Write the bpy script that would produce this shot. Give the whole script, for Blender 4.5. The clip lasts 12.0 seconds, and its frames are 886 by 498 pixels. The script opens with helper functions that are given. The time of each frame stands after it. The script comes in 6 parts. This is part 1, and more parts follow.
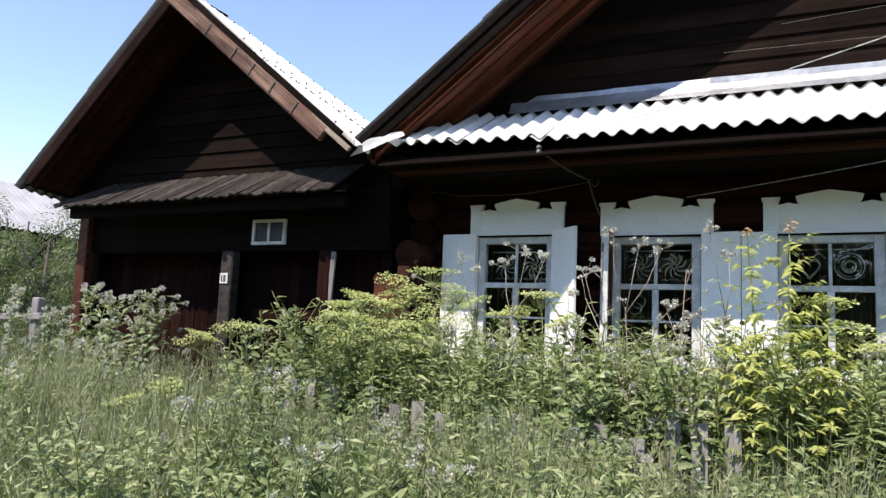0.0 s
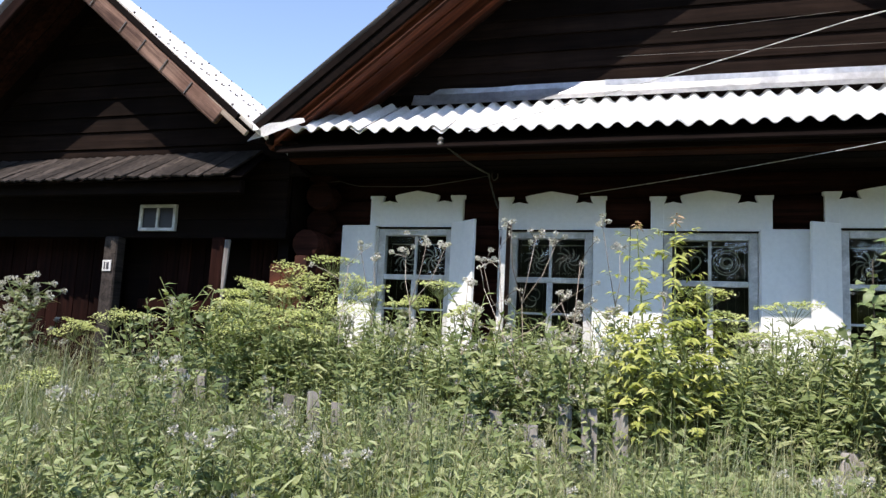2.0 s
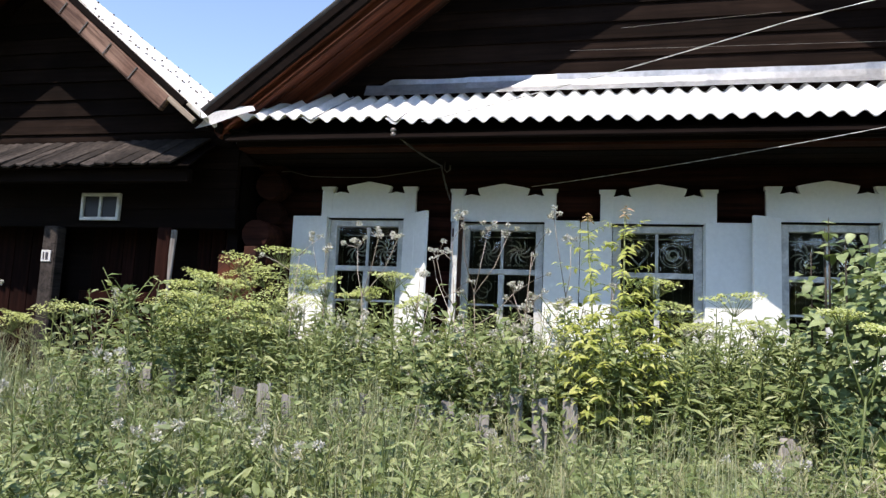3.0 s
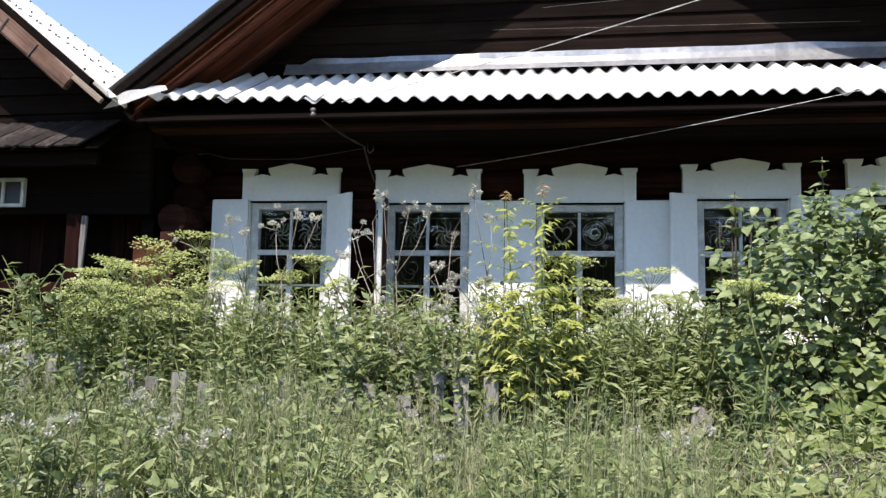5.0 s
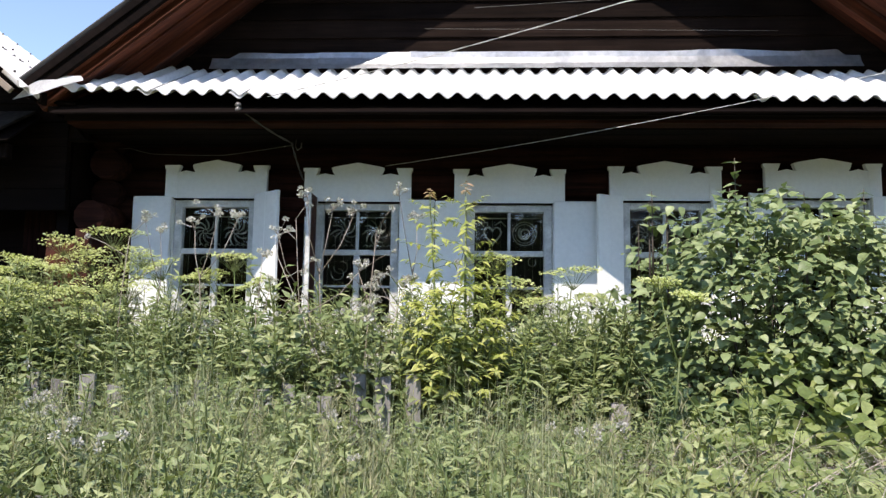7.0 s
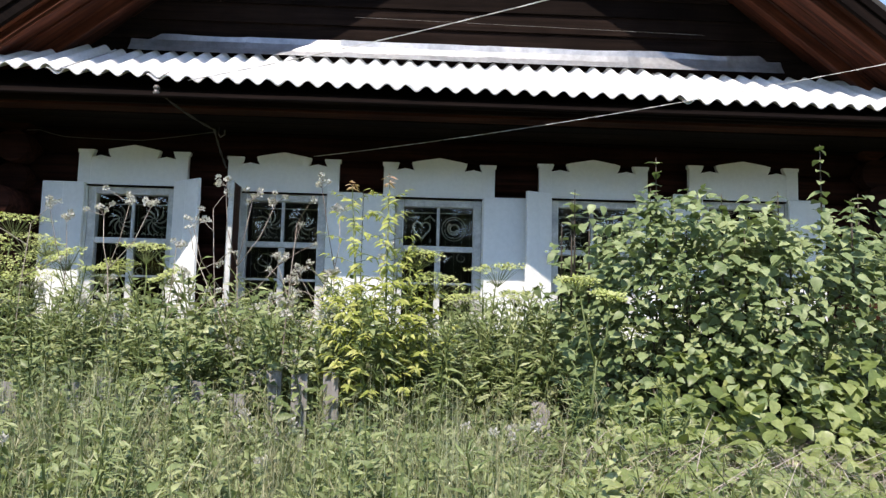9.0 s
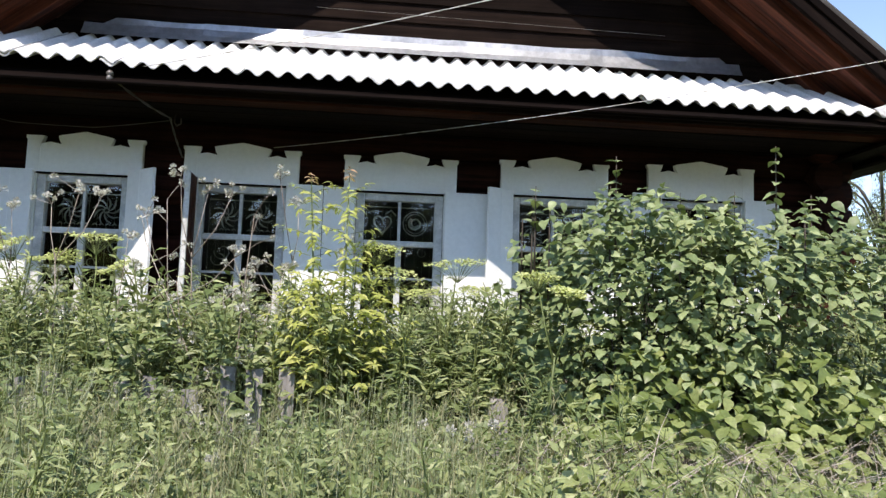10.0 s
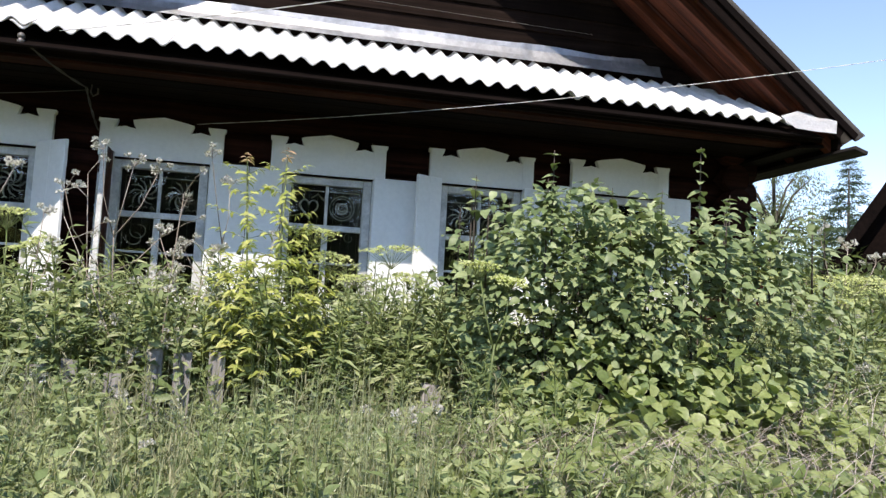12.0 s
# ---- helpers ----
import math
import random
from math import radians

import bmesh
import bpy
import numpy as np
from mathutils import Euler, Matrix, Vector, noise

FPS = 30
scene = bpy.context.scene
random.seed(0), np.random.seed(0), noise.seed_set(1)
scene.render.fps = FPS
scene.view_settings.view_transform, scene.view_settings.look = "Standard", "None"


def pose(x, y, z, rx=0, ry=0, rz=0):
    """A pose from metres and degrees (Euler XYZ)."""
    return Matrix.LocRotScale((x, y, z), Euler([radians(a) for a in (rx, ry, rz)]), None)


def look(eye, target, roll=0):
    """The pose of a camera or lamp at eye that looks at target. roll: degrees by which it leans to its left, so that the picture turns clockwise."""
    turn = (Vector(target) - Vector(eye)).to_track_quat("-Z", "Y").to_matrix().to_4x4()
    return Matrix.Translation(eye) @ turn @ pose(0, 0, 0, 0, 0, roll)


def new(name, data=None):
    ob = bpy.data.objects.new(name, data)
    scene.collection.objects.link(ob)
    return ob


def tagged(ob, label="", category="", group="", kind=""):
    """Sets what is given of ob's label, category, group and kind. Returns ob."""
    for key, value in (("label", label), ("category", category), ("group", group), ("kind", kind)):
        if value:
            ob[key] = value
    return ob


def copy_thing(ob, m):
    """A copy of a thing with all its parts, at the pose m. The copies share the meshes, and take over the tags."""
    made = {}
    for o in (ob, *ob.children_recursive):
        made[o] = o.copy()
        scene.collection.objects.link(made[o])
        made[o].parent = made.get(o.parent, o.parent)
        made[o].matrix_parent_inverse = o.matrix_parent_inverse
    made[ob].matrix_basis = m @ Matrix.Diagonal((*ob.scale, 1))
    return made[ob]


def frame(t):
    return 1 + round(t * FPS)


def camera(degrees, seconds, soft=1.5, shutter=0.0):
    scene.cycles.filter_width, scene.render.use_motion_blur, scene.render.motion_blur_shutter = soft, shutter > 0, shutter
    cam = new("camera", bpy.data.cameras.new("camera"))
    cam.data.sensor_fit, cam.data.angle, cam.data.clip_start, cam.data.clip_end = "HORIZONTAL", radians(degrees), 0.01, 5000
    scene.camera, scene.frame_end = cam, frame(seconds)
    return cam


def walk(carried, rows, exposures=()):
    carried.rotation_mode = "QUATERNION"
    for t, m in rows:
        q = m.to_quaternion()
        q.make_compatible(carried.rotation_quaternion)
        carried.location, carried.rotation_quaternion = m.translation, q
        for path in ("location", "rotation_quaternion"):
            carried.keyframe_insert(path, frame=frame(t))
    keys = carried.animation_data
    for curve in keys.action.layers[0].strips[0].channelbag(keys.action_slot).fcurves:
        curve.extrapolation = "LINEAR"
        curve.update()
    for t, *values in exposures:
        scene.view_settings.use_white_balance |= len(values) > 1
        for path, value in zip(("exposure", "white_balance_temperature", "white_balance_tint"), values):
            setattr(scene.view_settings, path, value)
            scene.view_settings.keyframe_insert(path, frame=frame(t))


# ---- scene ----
cam = camera(63.5, 12.0, 1.4)
PATH = [
    (0, (0.535, -0.008, 1.638), (-0.306, 1.79, 1.883), 2.6),
    (0.5, (0.539, 0.006, 1.624), (-0.243, 1.83, 1.873), 2.6),
    (1, (0.539, 0.015, 1.609), (-0.178, 1.865, 1.861), 2.7),
    (1.5, (0.538, 0.013, 1.598), (-0.115, 1.887, 1.85), 2.7),
    (2, (0.514, 0.01, 1.59), (-0.061, 1.91, 1.84), 2.8),
    (2.5, (0.503, 0.014, 1.58), (-0.004, 1.933, 1.827), 2.8),
    (3, (0.505, 0.013, 1.583), (0.062, 1.949, 1.818), 2.6),
    (3.5, (0.512, 0.022, 1.59), (0.122, 1.972, 1.809), 2.2),
    (5.5, (0.616, 0.089, 1.563), (0.388, 2.066, 1.758), 0.8),
    (6, (0.641, 0.102, 1.559), (0.454, 2.084, 1.757), 0.8),
    (6.5, (0.665, 0.117, 1.554), (0.515, 2.101, 1.755), 0.8),
    (7, (0.681, 0.128, 1.55), (0.575, 2.114, 1.756), 0.8),
    (9, (0.757, 0.208, 1.564), (0.825, 2.198, 1.757), 1.4),
    (9.5, (0.771, 0.226, 1.565), (0.884, 2.214, 1.754), 1.7),
    (10, (0.769, 0.24, 1.568), (0.943, 2.224, 1.75), 1.9),
    (10.5, (0.753, 0.249, 1.57), (0.986, 2.228, 1.746), 2.2),
    (11, (0.714, 0.249, 1.566), (1.015, 2.219, 1.738), 2.5),
    (11.5, (0.667, 0.25, 1.554), (1.03, 2.21, 1.724), 2.8),
    (12, (0.63, 0.247, 1.559), (1.054, 2.196, 1.716), 3.0),
]
walk(cam, [(t, look(e, g, r)) for t, e, g, r in PATH], exposures=((0, 0.6, 6850, 17), (12, 0.56, 6850, 17)))

# ---- light ----
SUN_WAY = Vector((0.24, 0.8, -1.09)).normalized()
world = bpy.data.worlds.new("sky")
scene.world = world
world.use_nodes = True
wn = world.node_tree.nodes
sky = wn.new("ShaderNodeTexSky")
sky.sky_type = "NISHITA"
sky.sun_disc = False
sky.sun_elevation = math.asin(-SUN_WAY.z)
sky.sun_rotation = math.atan2(-SUN_WAY.x, -SUN_WAY.y)
sky.air_density, sky.dust_density, sky.ozone_density = 0.9, 0.1, 1.6
wn["Background"].inputs["Strength"].default_value = 0.21
world.node_tree.links.new(sky.outputs["Color"], wn["Background"].inputs["Color"])
sun = new("sun", bpy.data.lights.new("sun", "SUN"))
sun.data.energy, sun.data.angle, sun.data.color = 4.4, radians(0.53), (1.0, 0.95, 0.87)
sun.matrix_world = look((0, 0, 30), Vector((0, 0, 30)) + SUN_WAY)


# ---- materials ----
def nodes_of(name):
    m = bpy.data.materials.new(name)
    m.use_nodes = True
    return m, m.node_tree.nodes, m.node_tree.links, m.node_tree.nodes["Principled BSDF"]


def ramp(nd, stops):
    r = nd.new("ShaderNodeValToRGB")
    while len(r.color_ramp.elements) < len(stops):
        r.color_ramp.elements.new(0.5)
    for e, (p, c) in zip(r.color_ramp.elements, stops):
        e.position, e.color = p, (*c, 1)
    return r


def noise_at(nd, ln, vec, scale, detail=5.0, rough=0.6, dist=0.0):
    n = nd.new("ShaderNodeTexNoise")
    n.inputs["Scale"].default_value, n.inputs["Detail"].default_value = scale, detail
    n.inputs["Roughness"].default_value, n.inputs["Distortion"].default_value = rough, dist
    ln.new(vec, n.inputs["Vector"])
    return n


def mixed(nd, ln, fac, a, b, kind="MIX"):
    m = nd.new("ShaderNodeMix")
    m.data_type, m.blend_type = "RGBA", kind
    for sock, v in ((m.inputs["Factor"], fac), (m.inputs["A"], a), (m.inputs["B"], b)):
        if isinstance(v, (int, float)):
            sock.default_value = v
        elif isinstance(v, tuple):
            sock.default_value = (*v, 1)
        else:
            ln.new(v, sock)
    return m.outputs["Result"]


def wood(name, dark, light, stretch=(1.5, 30, 30), turn=(0, 0, 0), rough=0.82, stain=(0.5, 0.5, 0.5), bump=0.35, vary=0.5, spec=0.2):
    """Weathered wood: grain along the axis with the small stretch, stains at a second scale, board by board variation."""
    m, nd, ln, b = nodes_of(name)
    geo, info = nd.new("ShaderNodeNewGeometry"), nd.new("ShaderNodeObjectInfo")
    mp = nd.new("ShaderNodeMapping")
    mp.vector_type = "POINT"
    mp.inputs["Scale"].default_value = stretch
    rot = nd.new("ShaderNodeMapping")
    rot.inputs["Rotation"].default_value = turn
    add = nd.new("ShaderNodeVectorMath")
    ln.new(geo.outputs["Position"], rot.inputs["Vector"])
    ln.new(rot.outputs["Vector"], mp.inputs["Vector"])
    off = nd.new("ShaderNodeVectorMath")
    off.operation = "SCALE"
    off.inputs[0].default_value = (37, 53, 71)
    ln.new(info.outputs["Random"], off.inputs["Scale"])
    ln.new(mp.outputs["Vector"], add.inputs[0])
    ln.new(off.outputs["Vector"], add.inputs[1])
    g = noise_at(nd, ln, add.outputs["Vector"], 1.0, 7, 0.65, 0.6)
    r = ramp(nd, ((0.3, dark), (0.72, light)))
    ln.new(g.outputs["Fac"], r.inputs["Fac"])
    s = noise_at(nd, ln, geo.outputs["Position"], 2.3, 4, 0.6)
    sr = ramp(nd, ((0.35, stain), (0.65, (1, 1, 1))))
    ln.new(s.outputs["Fac"], sr.inputs["Fac"])
    c = mixed(nd, ln, 0.8, r.outputs["Color"], sr.outputs["Color"], "MULTIPLY")
    v = ramp(nd, ((0, (1 - vary,) * 3), (1, (1 + vary * 0.5,) * 3)))
    ln.new(info.outputs["Random"], v.inputs["Fac"])
    c = mixed(nd, ln, 1.0, c, v.outputs["Color"], "MULTIPLY")
    ln.new(c, b.inputs["Base Color"])
    b.inputs["Roughness"].default_value = rough
    b.inputs["Specular IOR Level"].default_value = spec
    bp = nd.new("ShaderNodeBump")
    bp.inputs["Strength"].default_value, bp.inputs["Distance"].default_value = bump, 0.01
    ln.new(g.outputs["Fac"], bp.inputs["Height"])
    ln.new(bp.outputs["Normal"], b.inputs["Normal"])
    return m


def plain(name, a, c2, scale=6.0, rough=0.6, metal=0.0, bump=0.1, fine=60.0, speck=0.18):
    """A surface with blotches and a fine grain."""
    m, nd, ln, b = nodes_of(name)
    geo = nd.new("ShaderNodeNewGeometry")
    n1 = noise_at(nd, ln, geo.outputs["Position"], scale, 5, 0.6)
    n2 = noise_at(nd, ln, geo.outputs["Position"], fine, 3, 0.6)
    r = ramp(nd, ((0.32, a), (0.68, c2)))
    ln.new(n1.outputs["Fac"], r.inputs["Fac"])
    r2 = ramp(nd, ((0.3, (1 - speck,) * 3), (0.7, (1 + speck * 0.4,) * 3)))
    ln.new(n2.outputs["Fac"], r2.inputs["Fac"])
    ln.new(mixed(nd, ln, 1.0, r.outputs["Color"], r2.outputs["Color"], "MULTIPLY"), b.inputs["Base Color"])
    b.inputs["Roughness"].default_value, b.inputs["Metallic"].default_value = rough, metal
    bp = nd.new("ShaderNodeBump")
    bp.inputs["Strength"].default_value, bp.inputs["Distance"].default_value = bump, 0.004
    ln.new(n2.outputs["Fac"], bp.inputs["Height"])
    ln.new(bp.outputs["Normal"], b.inputs["Normal"])
    return m


def leafy(name, stops, trans=0.3, rough=0.45, patch=1.3, spec=0.35):
    """Foliage: every leaf its own shade, patches at plant scale, light through the leaf."""
    m, nd, ln, b = nodes_of(name)
    geo, info = nd.new("ShaderNodeNewGeometry"), nd.new("ShaderNodeObjectInfo")
    n = noise_at(nd, ln, geo.outputs["Position"], patch, 3, 0.5)
    a1 = nd.new("ShaderNodeMath")
    a1.operation = "MULTIPLY_ADD"
    ln.new(geo.outputs["Random Per Island"], a1.inputs[0])
    a1.inputs[1].default_value = 0.8
    ln.new(n.outputs["Fac"], a1.inputs[2])
    a2 = nd.new("ShaderNodeMath")
    a2.operation = "MULTIPLY_ADD"
    ln.new(info.outputs["Random"], a2.inputs[0])
    a2.inputs[1].default_value = 0.3
    ln.new(a1.outputs["Value"], a2.inputs[2])
    mr = nd.new("ShaderNodeMapRange")
    mr.inputs["From Min"].default_value, mr.inputs["From Max"].default_value = 0.4, 1.5
    ln.new(a2.outputs["Value"], mr.inputs["Value"])
    r = ramp(nd, stops)
    ln.new(mr.outputs["Result"], r.inputs["Fac"])
    f = noise_at(nd, ln, geo.outputs["Position"], 55, 3, 0.6)
    fr = ramp(nd, ((0.3, (0.75,) * 3), (0.7, (1.15,) * 3)))
    ln.new(f.outputs["Fac"], fr.inputs["Fac"])
    c = mixed(nd, ln, 1.0, r.outputs["Color"], fr.outputs["Color"], "MULTIPLY")
    ln.new(c, b.inputs["Base Color"])
    b.inputs["Roughness"].default_value = rough
    b.inputs["Specular IOR Level"].default_value = spec
    if trans:
        t, mx = nd.new("ShaderNodeBsdfTranslucent"), nd.new("ShaderNodeMixShader")
        ln.new(mixed(nd, ln, 1.0, c, (1.2, 1.28, 0.72), "MULTIPLY"), t.inputs["Color"])
        mx.inputs["Fac"].default_value = trans
        ln.new(b.outputs["BSDF"], mx.inputs[1])
        ln.new(t.outputs["BSDF"], mx.inputs[2])
        ln.new(mx.outputs["Shader"], nd["Material Output"].inputs["Surface"])
    return m


LOG = wood("log_wood", (0.013, 0.0048, 0.0034), (0.07, 0.024, 0.0155), (1.2, 26, 26), rough=0.8, spec=0.08)
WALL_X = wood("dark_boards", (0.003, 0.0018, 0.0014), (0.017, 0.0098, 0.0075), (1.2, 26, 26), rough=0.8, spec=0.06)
WALL_Z = wood("dark_planks", (0.006, 0.0024, 0.0018), (0.034, 0.0125, 0.0095), (26, 26, 1.2), spec=0.05)
SOFFIT = wood("red_brown_boards", (0.018, 0.005, 0.003), (0.15, 0.043, 0.019), (1.2, 26, 26), (0, 0.66, 0), rough=0.6)
SOFFIT_R = wood("red_brown_boards_back", (0.018, 0.005, 0.003), (0.15, 0.043, 0.019), (1.2, 26, 26), (0, -0.66, 0), rough=0.6)
# barn's right barge: sunlight is put into this pale copy's colour
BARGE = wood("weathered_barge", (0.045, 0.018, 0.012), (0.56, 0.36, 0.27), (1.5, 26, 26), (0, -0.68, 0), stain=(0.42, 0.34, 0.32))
BARGE_D = wood("dark_barge", (0.004, 0.003, 0.0026), (0.017, 0.0105, 0.0085), (1.5, 26, 26), (0, -0.7, 0), spec=0.05)
# barn's left barge: a dark copy with shade put into its colour
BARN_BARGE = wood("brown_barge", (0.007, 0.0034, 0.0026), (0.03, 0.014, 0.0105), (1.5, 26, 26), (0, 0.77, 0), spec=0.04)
PENT_W = wood("grey_roof_boards", (0.008, 0.0065, 0.006), (0.1, 0.082, 0.072), (24, 2.0, 24), vary=0.6)
FENCE_W = wood("grey_fence_wood", (0.16, 0.15, 0.14), (0.42, 0.4, 0.385), (40, 40, 2.5), vary=0.15)
PAINT = plain("pale_blue_paint", (0.81, 0.83, 0.8), (0.87, 0.88, 0.85), 2.2, 0.55, bump=0.12, fine=30, speck=0.05)
SASH = plain("old_white_paint", (0.44, 0.45, 0.43), (0.72, 0.725, 0.69), 9.0, 0.6, bump=0.4)
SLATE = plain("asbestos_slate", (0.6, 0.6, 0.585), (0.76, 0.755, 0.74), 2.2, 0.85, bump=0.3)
# dark copy of the pale slate: shade is put into its colour
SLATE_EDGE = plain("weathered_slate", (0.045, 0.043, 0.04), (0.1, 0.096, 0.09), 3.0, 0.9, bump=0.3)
ZINC = plain("zinc_flashing", (0.52, 0.55, 0.58), (0.78, 0.8, 0.82), 4.0, 0.42, 0.75, 0.15, 20)
TIN = plain("white_tin", (0.7, 0.71, 0.71), (0.84, 0.84, 0.83), 5.0, 0.5)
WIRE = plain("bare_wire", (0.5, 0.5, 0.48), (0.7, 0.7, 0.66), 9.0, 0.5, 0.2)
CABLE_PALE = plain("dull_wire", (0.16, 0.15, 0.14), (0.26, 0.25, 0.23), 9.0, 0.5)
CABLE = plain("grey_cable", (0.05, 0.05, 0.047), (0.1, 0.097, 0.09), 9.0, 0.6)
# white porcelain coloured dark, as it looks in the eave's shade
PORCELAIN = plain("dirty_porcelain", (0.07, 0.065, 0.058), (0.15, 0.14, 0.125), 20.0, 0.35)
NAIL = plain("nail_heads", (0.05, 0.045, 0.04), (0.1, 0.09, 0.08), 9.0, 0.6)
# opaque pane colour: the darkness behind the glass is painted in
DIM_GLASS = plain("dusty_dark_glass", (0.006, 0.006, 0.007), (0.012, 0.012, 0.013), 9.0, 0.35, bump=0.0)
PALE_WOOD = wood("pale_strip", (0.3, 0.23, 0.17), (0.55, 0.46, 0.37), (1.5, 26, 26), (0, -0.68, 0))
INSIDE_DARK = plain("sooty_board", (0.006, 0.005, 0.005), (0.014, 0.012, 0.011), 9.0, 0.9)
METAL_ROOF = plain("dull_metal_roof", (0.3, 0.31, 0.32), (0.42, 0.43, 0.44), 1.0, 0.6)
GABLE_W = wood("gable_boards", (0.005, 0.0032, 0.0025), (0.021, 0.013, 0.01), (1.2, 26, 26), rough=0.85, spec=0.06, stain=(0.4, 0.36, 0.34))
PLATE = plain("enamel_plate", (0.5, 0.51, 0.5), (0.6, 0.6, 0.59), 12.0, 0.4)
PLATE_INK = plain("plate_ink", (0.03, 0.03, 0.035), (0.06, 0.06, 0.07), 12.0, 0.4)
LACE = plain("lace_thread", (0.28, 0.28, 0.215), (0.44, 0.44, 0.36), 20.0, 0.9)
# dark on all room surfaces: the dimness indoors is put into the colour
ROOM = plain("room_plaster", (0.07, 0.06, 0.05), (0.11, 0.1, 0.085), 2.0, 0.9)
SOIL = plain("dark_soil", (0.1, 0.11, 0.05), (0.23, 0.22, 0.13), 0.7, 0.95, bump=0.8, fine=14)
GLASS, gn, gl, gb = nodes_of("window_glass")
gb.inputs["Base Color"].default_value = (0.92, 0.95, 0.94, 1)
gb.inputs["Transmission Weight"].default_value, gb.inputs["Roughness"].default_value, gb.inputs["IOR"].default_value = 1.0, 0.02, 1.45

GRASS = leafy("grass_blades", ((0, (0.045, 0.072, 0.03)), (0.5, (0.165, 0.215, 0.1)), (1, (0.5, 0.52, 0.34))), 0.25, 0.34, 0.9, 0.5)
SEED = leafy("grass_seed_heads", ((0, (0.16, 0.17, 0.08)), (0.5, (0.29, 0.29, 0.16)), (1, (0.46, 0.44, 0.28))), 0.25, 0.7)
HERB = leafy("herb_leaves", ((0, (0.07, 0.105, 0.032)), (0.5, (0.168, 0.222, 0.084)), (1, (0.36, 0.4, 0.19))), 0.2, 0.45)
HERB_PALE = leafy("pale_herb_leaves", ((0, (0.09, 0.125, 0.055)), (0.5, (0.23, 0.275, 0.14)), (1, (0.43, 0.46, 0.28))), 0.2, 0.5)
STEM = leafy("green_stems", ((0, (0.08, 0.11, 0.03)), (0.5, (0.14, 0.18, 0.06)), (1, (0.22, 0.25, 0.1))), 0.0, 0.5)
UMBEL = leafy("yellow_green_umbels", ((0, (0.35, 0.41, 0.13)), (0.5, (0.5, 0.545, 0.225)), (1, (0.64, 0.68, 0.35))), 0.36, 0.6)
FLUFF = leafy("grey_white_flowers", ((0, (0.36, 0.35, 0.32)), (0.5, (0.52, 0.51, 0.47)), (1, (0.7, 0.69, 0.65))), 0.2, 0.8)
DRY = leafy("dry_stalks", ((0, (0.16, 0.13, 0.1)), (0.5, (0.32, 0.27, 0.22)), (1, (0.55, 0.49, 0.43))), 0.1, 0.75)
MAPLE = leafy("maple_leaves", ((0, (0.22, 0.28, 0.07)), (0.5, (0.4, 0.44, 0.12)), (1, (0.58, 0.59, 0.22))), 0.42, 0.4)
MAPLE_RED = leafy("red_young_leaves", ((0, (0.34, 0.2, 0.12)), (0.5, (0.46, 0.3, 0.19)), (1, (0.54, 0.42, 0.27))), 0.35, 0.4)
LILAC = leafy("bush_leaves", ((0, (0.07, 0.11, 0.045)), (0.5, (0.145, 0.2, 0.078)), (1, (0.31, 0.37, 0.18))), 0.18, 0.48, 1.5, 0.35)
VINE = leafy("ground_vine_leaves", ((0, (0.08, 0.12, 0.03)), (0.5, (0.17, 0.225, 0.07)), (1, (0.33, 0.38, 0.15))), 0.3, 0.4)
TREE = leafy("tree_leaves", ((0, (0.06, 0.085, 0.035)), (0.5, (0.12, 0.155, 0.065)), (1, (0.22, 0.26, 0.13))), 0.25, 0.5, 0.5)
NEEDLE = leafy("spruce_needles", ((0, (0.02, 0.045, 0.026)), (0.5, (0.045, 0.085, 0.045)), (1, (0.1, 0.15, 0.075))), 0.1, 0.6, 0.6)
BARK = wood("bark", (0.05, 0.04, 0.03), (0.2, 0.17, 0.14), (20, 20, 3))


# ---- mesh tools ----
def part(name, bm, material, parent, label=""):
    me = bpy.data.meshes.new(name)
    bm.normal_update()
    bm.to_mesh(me)
    bm.free()
    me.materials.append(material)
    ob = new(name, me)
    ob.parent = parent
    return tagged(ob, label)


def root(name, place, label, category, group="", kind=""):
    ob = new(name)
    ob.location = place
    ob.empty_display_size = 0.1
    return tagged(ob, label, category, group, kind)


def under(ob, parent):
    """Parent with the world place kept."""
    ob.parent = parent
    ob.matrix_parent_inverse = Matrix.Translation(parent.matrix_basis.translation).inverted()
    if parent.parent:
        ob.matrix_parent_inverse = Matrix.Translation(-parent.parent.matrix_basis.translation)
    return ob


def box(bm, x0, x1, y0, y1, z0, z1, m=None, bevel=0.0):
    r = bmesh.ops.create_cube(bm, size=1)
    vs = r["verts"]
    bmesh.ops.scale(bm, vec=(x1 - x0, y1 - y0, z1 - z0), verts=vs)
    bmesh.ops.translate(bm, vec=((x0 + x1) / 2, (y0 + y1) / 2, (z0 + z1) / 2), verts=vs)
    if bevel:
        es = {e for v in vs for e in v.link_edges}
        out = bmesh.ops.bevel(bm, geom=list(es), offset=bevel, segments=1, affect="EDGES")
        vs = list({v for f in out["faces"] for v in f.verts} | {v for v in vs if v.is_valid})
    if m is not None:
        bmesh.ops.transform(bm, matrix=m, verts=vs)
    return vs


def board(bm, a, b, side, width, thick, bevel=0.004):
    """A board from a to b; side: the way of its width."""
    a, b = Vector(a), Vector(b)
    d = (b - a)
    length = d.length
    d.normalize()
    side = (Vector(side) - d * Vector(side).dot(d)).normalized()
    n = d.cross(side)
    m = Matrix((d, side, n)).transposed().to_4x4()
    m.translation = (a + b) / 2
    box(bm, -length / 2, length / 2, -width / 2, width / 2, -thick / 2, thick / 2, m, bevel)


